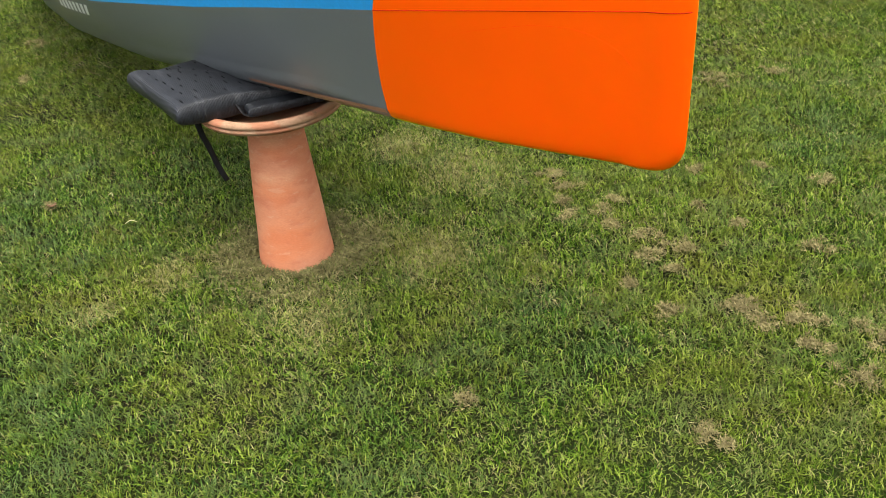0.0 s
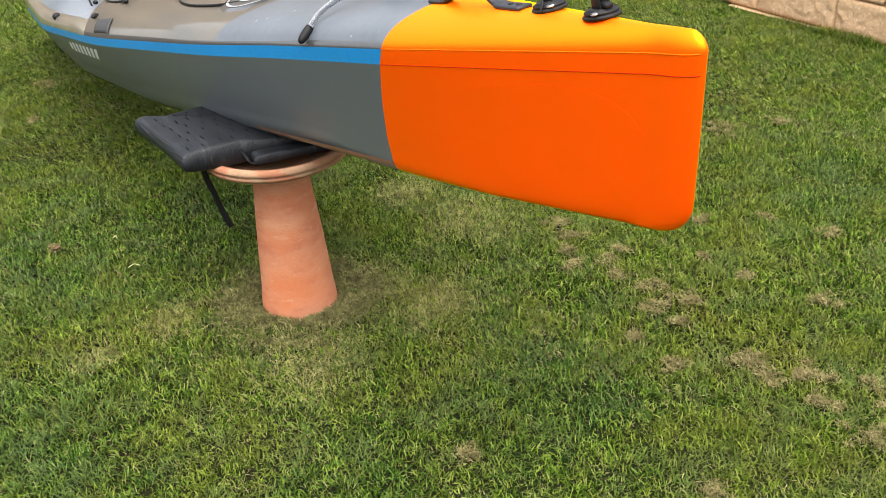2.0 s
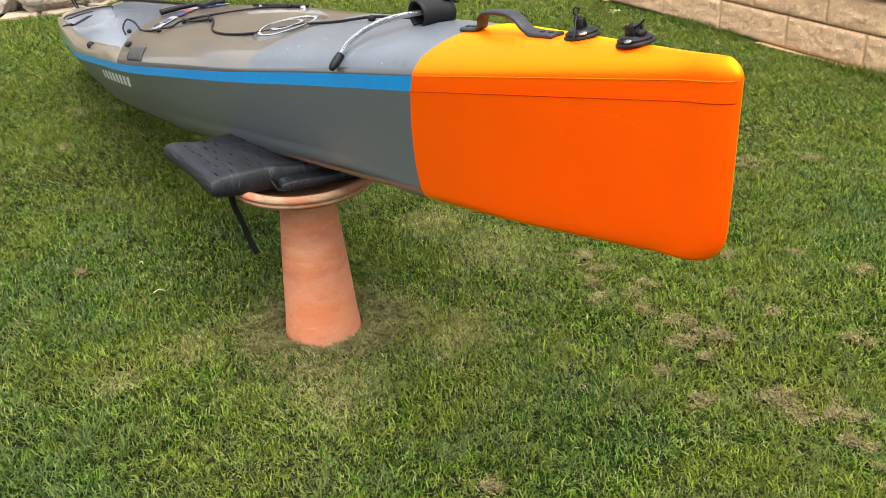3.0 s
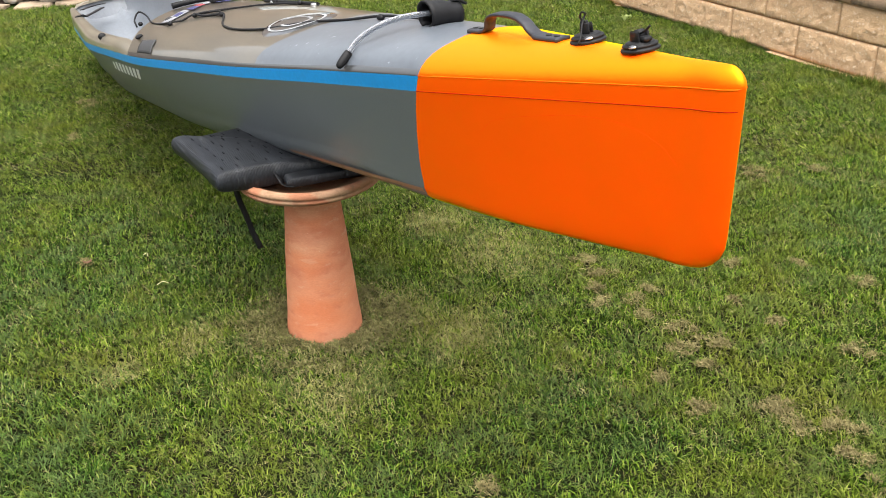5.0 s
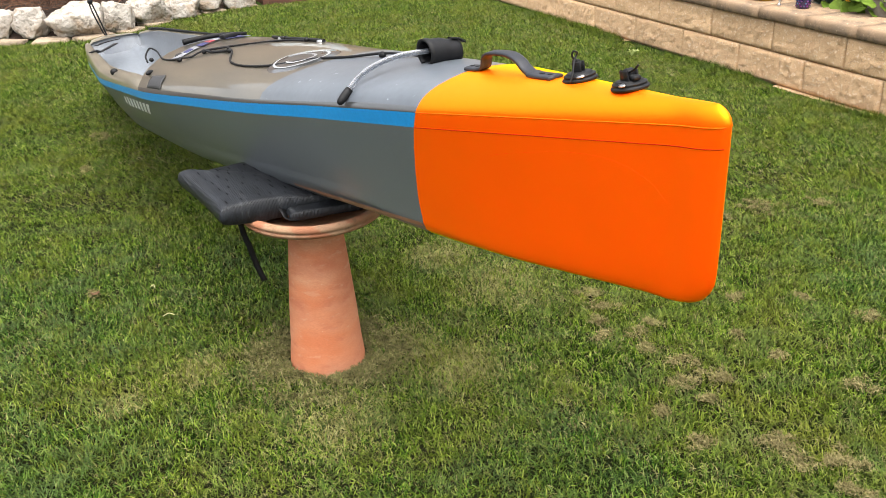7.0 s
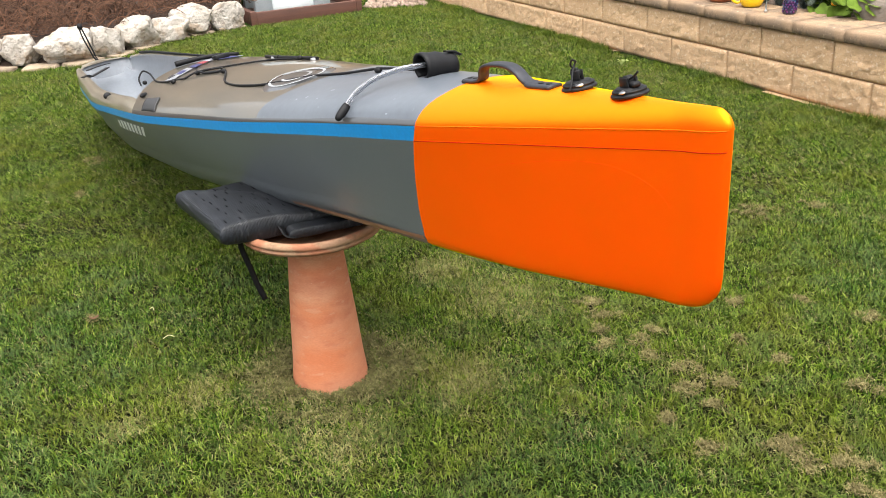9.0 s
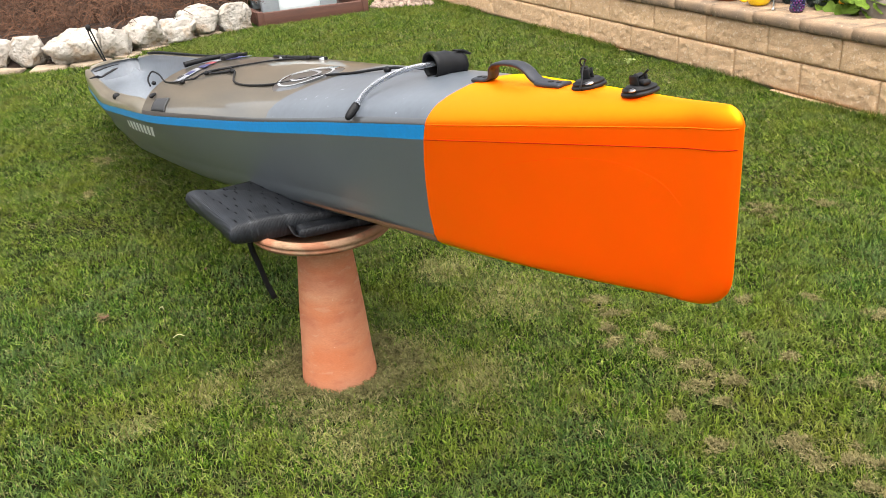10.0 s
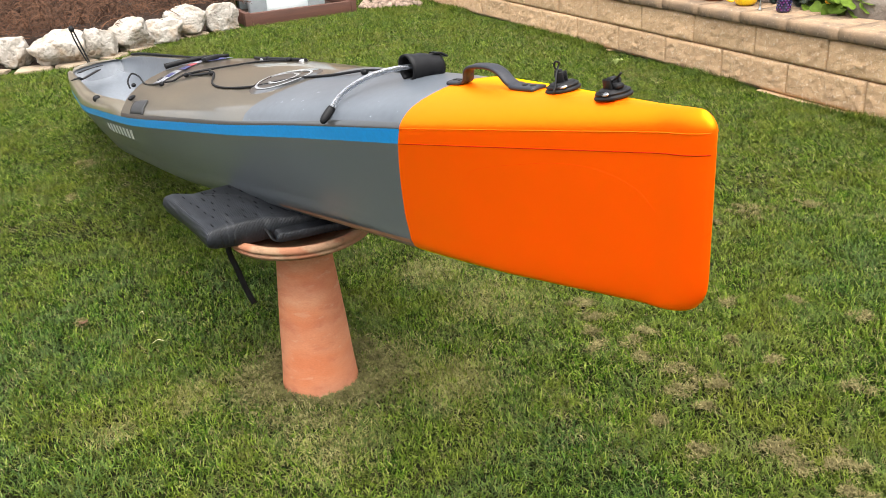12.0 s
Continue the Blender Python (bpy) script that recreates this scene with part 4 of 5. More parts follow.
# cords and bungees over the deck
for pts, r, nm in (
    ([(0.78, -0.055), (0.87, -0.040, 0.004), (0.949, -0.026, 0.006), (1.07, 0.006), (1.196, 0.043), (1.335, 0.112), (1.45, 0.136), (1.55, 0.142), (1.65, 0.130), (1.75, 0.095), (1.83, 0.066)], 0.0032, "deck_cord"),
    ([(1.84, 0.070, 0.006), (1.90, 0.072), (1.98, 0.088), (2.045, 0.098, 0.008)], 0.0036, "bungee"),
    ([(1.72, -0.14), (1.85, -0.10), (2.0, 0.02), (2.045, 0.098, 0.006), (2.06, 0.14), (2.08, 0.175, 0.008)], 0.0032, "bungee"),
    ([(2.08, 0.175, 0.006), (2.18, 0.180), (2.30, 0.182), (2.39, 0.176, 0.02), (2.43, 0.19, 0.035), (2.41, 0.215, 0.02), (2.38, 0.22)], 0.0032, "bungee"),
    ([(1.84, 0.074, 0.010), (1.93, 0.05, 0.006), (2.05, 0.06), (2.045, 0.098, 0.004)], 0.003, "bungee"),
    ([(1.60, -0.15), (1.75, -0.150), (1.95, -0.150), (2.10, -0.165)], 0.0055, "deck_bar"),
):
    bm = bmesh.new()
    sweep(bm, deck_line(pts, r), circle(r, 8))
    part(nm, bm, RUBBER, kayak, "black elastic deck cord")
for s, y in ((0.949, -0.026), (1.84, 0.070), (2.045, 0.098), (2.08, 0.175), (2.38, 0.205), (1.93, -0.15), (1.72, -0.14)):
    bm = bmesh.new()
    p = on_deck(s, y, 0.006)
    bmesh.ops.create_uvsphere(bm, u_segments=12, v_segments=8, radius=0.0085, matrix=Matrix.Translation(p) @ Matrix.Diagonal((1.5, 1.0, 0.9, 1)))
    part("pad_eye", bm, RUBBER, kayak, "black pad eye with knotted cord")
for s, y in ((1.985, -0.155), (1.62, -0.148)):
    bm = bmesh.new()
    bmesh.ops.create_cone(bm, cap_ends=True, segments=14, radius1=0.016, radius2=0.012, depth=0.008, matrix=Matrix.Translation(on_deck(s, y, 0.004)))
    part("deck_stud", bm, STEEL, kayak, "bright steel deck stud")

# hatch with white rings
def ring(s0, y0, rs, ry, wide, up, n=40, part_of=1.0, turn=0.0):
    bm = bmesh.new()
    rows = []
    for i in range(n + 1):
        a = 2 * math.pi * part_of * i / n + turn
        rows.append([on_deck(s0 + (rs + e) * math.cos(a), y0 + (ry + e) * math.sin(a), up) for e in (-wide / 2, 0, wide / 2)])
    grid(bm, rows)
    return bm


DULL_PRINT = mat("worn_print", (0.33, 0.34, 0.35), 0.5, second=(0.19, 0.20, 0.21), scale=30, mix=0.8)
bm = bmesh.new()
rows = [[on_deck(1.275 + 0.115 * r * math.cos(a), 0.045 + 0.100 * r * math.sin(a), 0.004 if r < 0.97 else 0.0) for a in (2 * math.pi * k / 36 for k in range(36))] for r in (0.02, 0.3, 0.6, 0.9, 0.97, 1.0)]
grid(bm, rows, True)
hatch = part("hatch_cover", bm, DECK_DARK, kayak, "glossy dark grey hatch cover")
for nm, bm in (("print_ring", ring(1.270, 0.052, 0.095, 0.070, 0.007, 0.0055)), ("print_ring", ring(1.270, 0.052, 0.048, 0.036, 0.009, 0.0055, 30, 0.62, 1.0)), ("print_ring", ring(1.285, 0.065, 0.070, 0.052, 0.005, 0.0055, 30, 0.4, 3.4))):
    part(nm, bm, DULL_PRINT, hatch, "white printed ring")

# stickers before the cockpit
DULL_WHITE = mat("worn_white", (0.25, 0.26, 0.28), 0.5, second=(0.13, 0.13, 0.15), scale=25, mix=0.9)
sticker = deck_patch("sticker", [(2.13, 0.172), (2.20, 0.176), (2.33, 0.055), (2.24, 0.060)], DULL_WHITE, 0.003, label="worn white, blue and red flag-like stickers")
for cs_, m in (([(2.19, 0.120), (2.24, 0.120), (2.28, 0.085), (2.23, 0.085)], FLAG_BLUE), ([(2.24, 0.050), (2.33, 0.050), (2.36, 0.010), (2.29, 0.010)], FLAG_BLUE), ([(2.30, 0.005), (2.38, 0.005), (2.40, -0.025), (2.33, -0.025)], FLAG_RED), ([(2.34, -0.030), (2.42, -0.030), (2.43, -0.055), (2.36, -0.055)], DULL_WHITE),
               ([(2.32, -0.065), (2.44, -0.065), (2.46, -0.150), (2.33, -0.160)], FLAG_BLUE), ([(2.36, -0.158), (2.40, -0.158), (2.41, -0.172), (2.37, -0.172)], DULL_WHITE), ([(2.20, 0.160), (2.24, 0.150), (2.26, 0.128), (2.22, 0.130)], FLAT_DARK)):
    deck_patch("sticker_field", cs_, m, 0.0045, sticker)
bm = bmesh.new()
box(bm, -0.018, 0.018, -0.030, 0.030, 0.004, 0.020, 0.004, 2, Matrix.Translation(on_deck(2.36, -0.085)) @ pose(0, 0, 0, 0, 0, 12))
part("deck_clip", bm, RUBBER, kayak, "black buckle on deck")
deck_patch("tape_patch", [(2.085, 0.302), (1.94, 0.291), (1.97, 0.255), (2.104, 0.270)], FLAT_DARK, 0.004, label="dark grey square of tape")

# cockpit: edge batten, foot straps, toggles
bm = bmesh.new()
sweep(bm, spline([Vector((COCK0 + 0.01, y, deck_z(COCK0, y) + 0.012)) for y in (0.050, 0.01, -0.05, -0.12, -0.20)], 5), lambda t: [(0.005, -0.012 + 0.004 * t), (0.005, 0.009 - 0.004 * t), (-0.005, 0.009 - 0.004 * t), (-0.005, -0.012 + 0.004 * t)])
part("back_band", bm, RUBBER, kayak, "black padded back band")
for a, b, y, r in ((2.95, 3.55, -1, 0.005), (3.50, 4.10, -1, 0.006)):
    bm = bmesh.new()
    sweep(bm, [Vector((s, y * half_w(s) * 0.86, cock_line(s)[0][3][1] + 0.004)) for s in (a + (b - a) * i / 12 for i in range(13))], circle(r, 8))
    part("gunwale_strip", bm, RUBBER, kayak, "black strip along gunwale")
for s0, y0, s1, y1 in ((3.55, 0.93, 3.85, 0.30), (3.95, 0.70, 4.20, 0.10), (4.02, 0.55, 4.16, 0.0)):
    bm = bmesh.new()
    pts = []
    for i in range(9):
        t = i / 8
        s = s0 + (s1 - s0) * t
        yy = (y0 + (y1 - y0) * t) * half_w(s)
        rim, inner = cock_line(s)
        line = (rim + inner[1:])[::-1]
        pts.append(Vector((s, yy, max(lerp(yy, [p[0] for p in line], [p[1] for p in line]), cock_line(s)[0][3][1] - 0.02) + 0.006)))
    sweep(bm, pts, [(0.012, -0.002), (0.012, 0.002), (-0.012, 0.002), (-0.012, -0.002)])
    part("foot_strap", bm, RUBBER, kayak, "black webbing strap")
for p, m in ((Vector((2.69, half_w(2.69) * 0.94, cock_line(2.69)[0][2][1] + 0.002)), Matrix.Diagonal((0.7, 0.9, 0.8, 1))), (on_deck(2.175, 0.262, 0.004), pose(0, 0, 0, 0, 0, -32) @ Matrix.Diagonal((1.7, 0.55, 0.45, 1)))):
    bm = bmesh.new()
    bmesh.ops.create_uvsphere(bm, u_segments=16, v_segments=10, radius=0.017, matrix=Matrix.Translation(p) @ m)
    part("rubber_pad", bm, RUBBER, kayak, "black rubber pad")

# bow toggle with a standing cord
bm = bmesh.new()
pb = Vector((4.70, -0.045, sheer_h(4.7) + 0.04))
box(bm, -0.035, 0.035, -0.022, 0.022, 0, 0.045, 0.006, 2, Matrix.Translation(pb))
tog = part("bow_toggle", bm, RUBBER, kayak, "black bow toggle with cord")
bm = bmesh.new()
sweep(bm, spline([pb + Vector(p) for p in ((0, 0, 0.03), (0.0, 0.012, 0.10), (0.0, 0.026, 0.19), (0.0, 0.042, 0.285), (0.0, 0.052, 0.290), (-0.004, 0.052, 0.24), (-0.006, 0.038, 0.16), (-0.006, 0.016, 0.085), (0.0, -0.040, 0.065), (0.0, -0.075, 0.030))], 6), circle(0.0044, 8))
part("cord", bm, RUBBER, tog)
bm = bmesh.new()
bmesh.ops.create_uvsphere(bm, u_segments=12, v_segments=8, radius=0.016, matrix=Matrix.Translation(pb + Vector((0, 0.047, 0.292))) @ Matrix.Diagonal((1.2, 1.0, 1.2, 1)))
part("cord_knot", bm, RUBBER, tog)

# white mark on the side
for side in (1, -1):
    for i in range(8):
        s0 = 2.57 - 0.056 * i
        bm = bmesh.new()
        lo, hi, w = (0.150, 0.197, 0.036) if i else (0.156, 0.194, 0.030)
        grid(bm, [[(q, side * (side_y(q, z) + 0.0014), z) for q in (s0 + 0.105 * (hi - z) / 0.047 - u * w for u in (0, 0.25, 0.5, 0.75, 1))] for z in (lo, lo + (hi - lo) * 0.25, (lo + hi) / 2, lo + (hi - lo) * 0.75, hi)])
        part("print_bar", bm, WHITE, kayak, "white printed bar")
# keel strip
for side in (1, -1):
    bm = bmesh.new()
    rows = []
    for i in range(24):
        s = 0.62 + 0.60 * i / 23
        q = chine(s) * half_w(s)
        rows.append([(s, side * (q * a + 0.0018), z - 0.001) for a, z in ((0.70, 0.0065), (0.84, 0.0125), (0.955, 0.0275), (0.985, 0.0365))])
    grid(bm, rows)
    part("keel_strip", bm, KEEL_TAN, kayak, "worn tan keel strip")
# faint raised arc on the stern cap
for side in (1, -1):
    pts = []
    for s, z in [(q.x, q.z) for q in spline([(0.385, 0, 0.185), (0.341, 0, 0.21), (0.233, 0, 0.225), (0.152, 0, 0.23), (0.08, 0, 0.222), (0.026, 0, 0.197), (0.0, 0, 0.165)], 8)]:
        a, b = tip_s(z), seam_s(z, 0)
        u = (s - a) / (b - a)
        q = -0.08 + 0.66 * u
        y = side_y(max(q, 0.0), z) * (1 + 2.5 * min(0, q)) * math.sqrt(max(0.0, 1 - (1 - min(1, u / 0.075)) ** 2))
        pts.append(Vector((s, side * (y + 0.0002), z)))
    bm = bmesh.new()
    sweep(bm, pts, circle(0.00015, 6))
    part("raised_arc", bm, ARC_ORANGE, stern)

# ---- cushions on the bird bath ----


def cushion(name, label, at, lx, ly, thick, seed, squash=None, skew=0.0):
    """A stuffed, stitched pad with rounded edges."""
    ob = thing(name, label, "cushion", at)
    bm = bmesh.new()
    n = 44
    for top in (1, -1):
        rows = []
        for j in range(n + 1):
            row = []
            for i in range(n + 1):
                u, v = 2 * i / n - 1, 2 * j / n - 1
                u, v = math.copysign(abs(u) ** 0.55, u), math.copysign(abs(v) ** 0.55, v)
                fat = max(0.0, (1 - abs(u) ** 16) * (1 - abs(v) ** 22)) ** 0.34
                puff = 1 + 0.10 * noise.noise((u * 2.2 + seed, v * 2.2, seed)) + 0.07 * noise.noise((u * 7 + seed, v * 3.0, seed)) * min(1.0, abs(v) + 0.2)
                t = thick * fat * puff * (squash(u, v) if squash else 1)
                row.append((u * lx / 2 * (1 - 0.02 * abs(v) ** 3) * (1 - (0.05 * (1 - v * v) if u < 0 else 0.0)), v * ly / 2 * (1 - 0.02 * abs(u) ** 3) - skew * (u + 1) * lx / 2 * (1 - v) / 2, top * t / 2))
            rows.append(row)
        grid(bm, rows)
    bmesh.ops.remove_doubles(bm, verts=bm.verts, dist=2e-4)
    bmesh.ops.recalc_face_normals(bm, faces=bm.faces)
    part("pad", bm, CUSHION, ob)
    return ob


ca = 32.0
up_at = pose(-0.467, 2.365, 0.545, 0.0, 0, ca)


def pressed(u, v):
    """How far the weight of the hull leaves the pad its thickness."""
    t = min(1.0, max(0.0, (u + 0.30 + 0.75 * max(0.0, v - 0.05)) / 0.42))
    return (1 - 0.66 * t * t * (3 - 2 * t)) * (1 - 0.18 * max(0, -u - 0.5))


up = cushion("cushion", "black woven outdoor cushion pressed under kayak hull", up_at, 0.46, 0.38, 0.068, 3, lambda u, v: pressed(u, v) if v > -0.75 else max(pressed(u, v), 0.62), 0.15)
# worn slits in the weave
rng = random.Random(4)
SLIT = mat("weave_slit", (0.0025, 0.0025, 0.003), 0.95, spec=0.05)
bm = bmesh.new()
for r in range(7):
    for c in range(9):
        u, v = -0.195 + 0.04 * c + 0.012 * (r % 2) + rng.uniform(-0.008, 0.008), -0.150 + 0.050 * r + rng.uniform(-0.006, 0.006)
        uu, vv = u / 0.230, v / 0.190
        if abs(uu) > 0.9 or abs(vv) > 0.9:
            continue
        fat = max(0.0, (1 - abs(uu) ** 16) * (1 - abs(vv) ** 22)) ** 0.34
        z = 0.034 * fat * (1 + 0.10 * noise.noise((math.copysign(abs(uu), uu) * 2.2 + 3, vv * 2.2, 3))) * pressed(uu, vv) + 0.0004
        v -= 0.15 * (uu + 1) * 0.23 * (1 - vv) / 2
        half = rng.uniform(0.006, 0.013)
        u *= 1 - (0.05 * (1 - vv * vv) if uu < 0 else 0.0)
        box(bm, u - 0.0012, u + 0.0012, v - half, v + half, z - 0.004, z + 0.0006)
tagged(part("weave_relief", bm, SLIT, up, "rows of small dark slits"), kind="stuff")
low = cushion("cushion", "thin black woven cushion folded on bird bath bowl", pose(-0.290, 2.262, 0.529, 1, 1, 24), 0.30, 0.20, 0.028, 8)
bm = bmesh.new()
sweep(bm, spline([(-0.412, 2.150, 0.545), (-0.402, 2.128, 0.540), (-0.392, 2.118, 0.528), (-0.372, 2.128, 0.523), (-0.352, 2.15, 0.526)], 6), [(0.010, -0.001), (0.010, 0.001), (-0.010, 0.001), (-0.010, -0.001)], Vector((0.5, 0.2, 0.9)))
tagged(part("strap_loop", bm, RUBBER), "short black webbing loop between cushions", "strap")
bm = bmesh.new()
sweep(bm, spline([(-0.545, 2.245, 0.527), (-0.545, 2.225, 0.50), (-0.540, 2.222, 0.45), (-0.528, 2.226, 0.40), (-0.516, 2.232, 0.34), (-0.500, 2.236, 0.288)], 6), [(0.008, -0.0012), (0.008, 0.0012), (-0.008, 0.0012), (-0.008, -0.0012)], Vector((0.3, -1, 0.1)))
tagged(part("tie_strap", bm, RUBBER), "black webbing tie strap hanging from cushion", "strap")

# ---- things on the wall and in the bed ----


def at_wall(s, inward, z=CAP_Z + 0.076):
    return Matrix.Translation(WALL @ Vector((s, inward, z)))


pot = thing("flower_pot", "plain brown terracotta flower pot on wall cap", "flower pot", at_wall(-4.66, 0.17))
bm = bmesh.new()
lathe(bm, [(0, 0), (0.060, 0), (0.078, 0.018), (0.094, 0.060), (0.099, 0.105), (0.094, 0.150), (0.086, 0.172), (0.088, 0.180), (0.080, 0.181), (0.084, 0.150), (0.086, 0.105), (0.058, 0.016), (0, 0.014)], 40)
part("body", bm, CLAY_POT, pot)
bm = bmesh.new()
lathe(bm, [(0, 0.150), (0.05, 0.152), (0.083, 0.148)], 20)
part("soil", bm, SOIL, pot)
BEADS = [mat("bead_" + tone, colour, 0.3, mix=0.3, coat=0.3) for tone, colour in (("blue", (0.02, 0.07, 0.25)), ("violet", (0.12, 0.02, 0.14)), ("white", (0.5, 0.5, 0.5)))]
for c in range(22):
    a = 2 * math.pi * c / 22
    bm = bmesh.new()
    box(bm, -0.008, 0.008, -0.003, 0.002, -0.006, 0.006, 0.0015, 1, pose(0.0945 * math.cos(a), 0.0945 * math.sin(a), 0.150 + 0.006 * (c % 2), 0, 0, math.degrees(a) + 90))
    part("bead", bm, BEADS[c % 3], pot, "coloured mosaic bead")
mug = thing("mug_planter", "glossy yellow ceramic mug used as planter", "mug", at_wall(-4.36, 0.16) @ pose(0, 0, 0, 0, 0, 170))
bm = bmesh.new()
lathe(bm, [(0, 0), (0.045, 0), (0.062, 0.012), (0.074, 0.040), (0.078, 0.09), (0.080, 0.100), (0.076, 0.102), (0.073, 0.09), (0.068, 0.042), (0.055, 0.016), (0, 0.012)], 40)
part("body", bm, YELLOW_GLAZE, mug)
bm = bmesh.new()
sweep(bm, spline([(0.078, 0, 0.082), (0.10, 0, 0.088), (0.122, 0, 0.07), (0.116, 0, 0.042), (0.09, 0, 0.028), (0.072, 0, 0.032)], 6), circle(0.009, 8), Vector((0, 1, 0)))
part("handle", bm, YELLOW_GLAZE, mug)
jar = thing("glass_jar", "dark blue and violet mosaic glass jar", "jar", at_wall(-4.01, 0.13))
bm = bmesh.new()
lathe(bm, [(0, 0), (0.036, 0), (0.040, 0.006), (0.041, 0.09), (0.036, 0.102), (0.034, 0.120), (0.037, 0.124), (0.033, 0.125), (0.03, 0.10), (0.034, 0.01), (0, 0.008)], 32)
part("body", bm, DARK_GLASS, jar)
gem = mat("mosaic", (0.015, 0.09, 0.16), 0.25, second=(0.12, 0.01, 0.10), scale=60, mix=1.0, spec=0.2, bump=0)
bm = bmesh.new()
for r in range(6):
    for c in range(14):
        a = 2 * math.pi * (c + 0.5 * (r % 2)) / 14
        if (r * 5 + c * 3) % 4 == 0:
            continue
        box(bm, -0.0055, 0.0055, -0.0012, 0.0006, -0.005, 0.005, 0, 1, pose(0.0415 * math.cos(a), 0.0415 * math.sin(a), 0.016 + 0.014 * r, 0, 0, math.degrees(a) + 90))
part("mosaic", bm, gem, jar, "small coloured glass pieces")
stake = thing("garden_light", "small clear glass garden light on stake", "garden light", at_wall(-4.14, 0.07))
bm = bmesh.new()
lathe(bm, [(0, 0), (0.012, 0), (0.010, 0.012), (0.004, 0.020), (0.007, 0.035), (0.004, 0.05), (0.0025, 0.12), (0.006, 0.14), (0, 0.165)], 16)
part("body", bm, STEEL, stake)
bm = bmesh.new()
bmesh.ops.create_icosphere(bm, subdivisions=3, radius=1.0)
for v in bm.verts:
    v.co = Vector((math.copysign(abs(v.co.x) ** 0.5, v.co.x) * 0.30, math.copysign(abs(v.co.y) ** 0.5, v.co.y) * 0.12, math.copysign(abs(v.co.z) ** 0.5, v.co.z) * 0.13)) * (1 + 0.16 * noise.noise(v.co * 2) + 0.05 * noise.noise(v.co * 7))
rock = tagged(part("rock", bm, GRANITE), "rough grey-brown rock in planting bed", "rock")
rock.matrix_world = at_wall(-3.44, 0.42, 0.435) @ pose(0, 0, 0, 0, 8, -62)


def leaf(bm, m, r, lobes=5, cup=0.25, seed=0):
    """A broad lobed leaf, stem end at the origin."""
    n = 20
    mid = bm.verts.new(m @ Vector((0.25 * r, 0, -0.02 * r)))
    rim = []
    for i in range(n):
        a = 2 * math.pi * i / n
        q = r * (0.90 + 0.07 * math.cos(lobes * a)) * (1 - 0.35 * math.exp(-((a - math.pi) / 0.35) ** 2))
        x, y = q * math.cos(a), q * math.sin(a)
        rim.append(bm.verts.new(m @ Vector((x + 0.3 * r, y, cup * r * ((x * x + y * y) / (r * r)) ** 1.2 * (0.5 + 0.5 * math.cos(2 * a + seed)) + 0.05 * r * math.sin(5 * a + seed)))))
    half = [bm.verts.new((mid.co + v.co) / 2 + Vector((0, 0, 0.05 * r))) for v in rim]
    for i in range(n):
        k = (i + 1) % n
        bm.faces.new((mid, half[i], half[k]))
        bm.faces.new((half[i], rim[i], rim[k], half[k]))


rng = random.Random(9)
for s, inward in ((-3.90, 0.42), (-3.76, 0.46), (-3.66, 0.40), (-3.86, 0.64), (-3.68, 0.66), (-3.98, 0.56)):
    root = WALL @ Vector((s, inward, 0.42))
    plant = thing("squash_plant", "leafy green squash plant with broad lobed leaves", "plant", tuple(root), "squash plants in the raised bed")
    for i in range(32):
        a, r = rng.uniform(0, 6.28), 0.22 * math.sqrt(rng.uniform(0.02, 0.75))
        tip = Vector((r * math.cos(a), r * math.sin(a), max(0.035, rng.uniform(0.06, 0.25) - 0.5 * r * rng.uniform(0.5, 1.2))))
        bm = bmesh.new()
        sweep(bm, spline([(0, 0, 0), tip * 0.5 + Vector((0, 0, 0.03)), tip], 5), circle(0.004, 6))
        st = part("stem", bm, LEAF, plant)
        bm = bmesh.new()
        leaf(bm, Matrix.Translation(tip) @ pose(0, 0, 0, rng.uniform(10, 70), rng.uniform(-30, 30), 0) @ pose(0, 0, 0, 0, 0, math.degrees(a)), rng.uniform(0.034, 0.062), seed=i)
        part("leaf", bm, LEAF, st)
flower = thing("squash_flower", "small yellow squash flower among leaves", "flower", at_wall(-3.82, 0.285, 0.455))
for i in range(5):
    bm = bmesh.new()
    leaf(bm, pose(0, 0, 0.05, 0, -45, 72 * i), 0.022, 1, 0.6, i)
    part("petal", bm, PETAL, flower)
bm = bmesh.new()
sweep(bm, [Vector((0, 0, 0)), Vector((0, 0, 0.05))], circle(0.004, 6))
part("stem", bm, LEAF, flower)
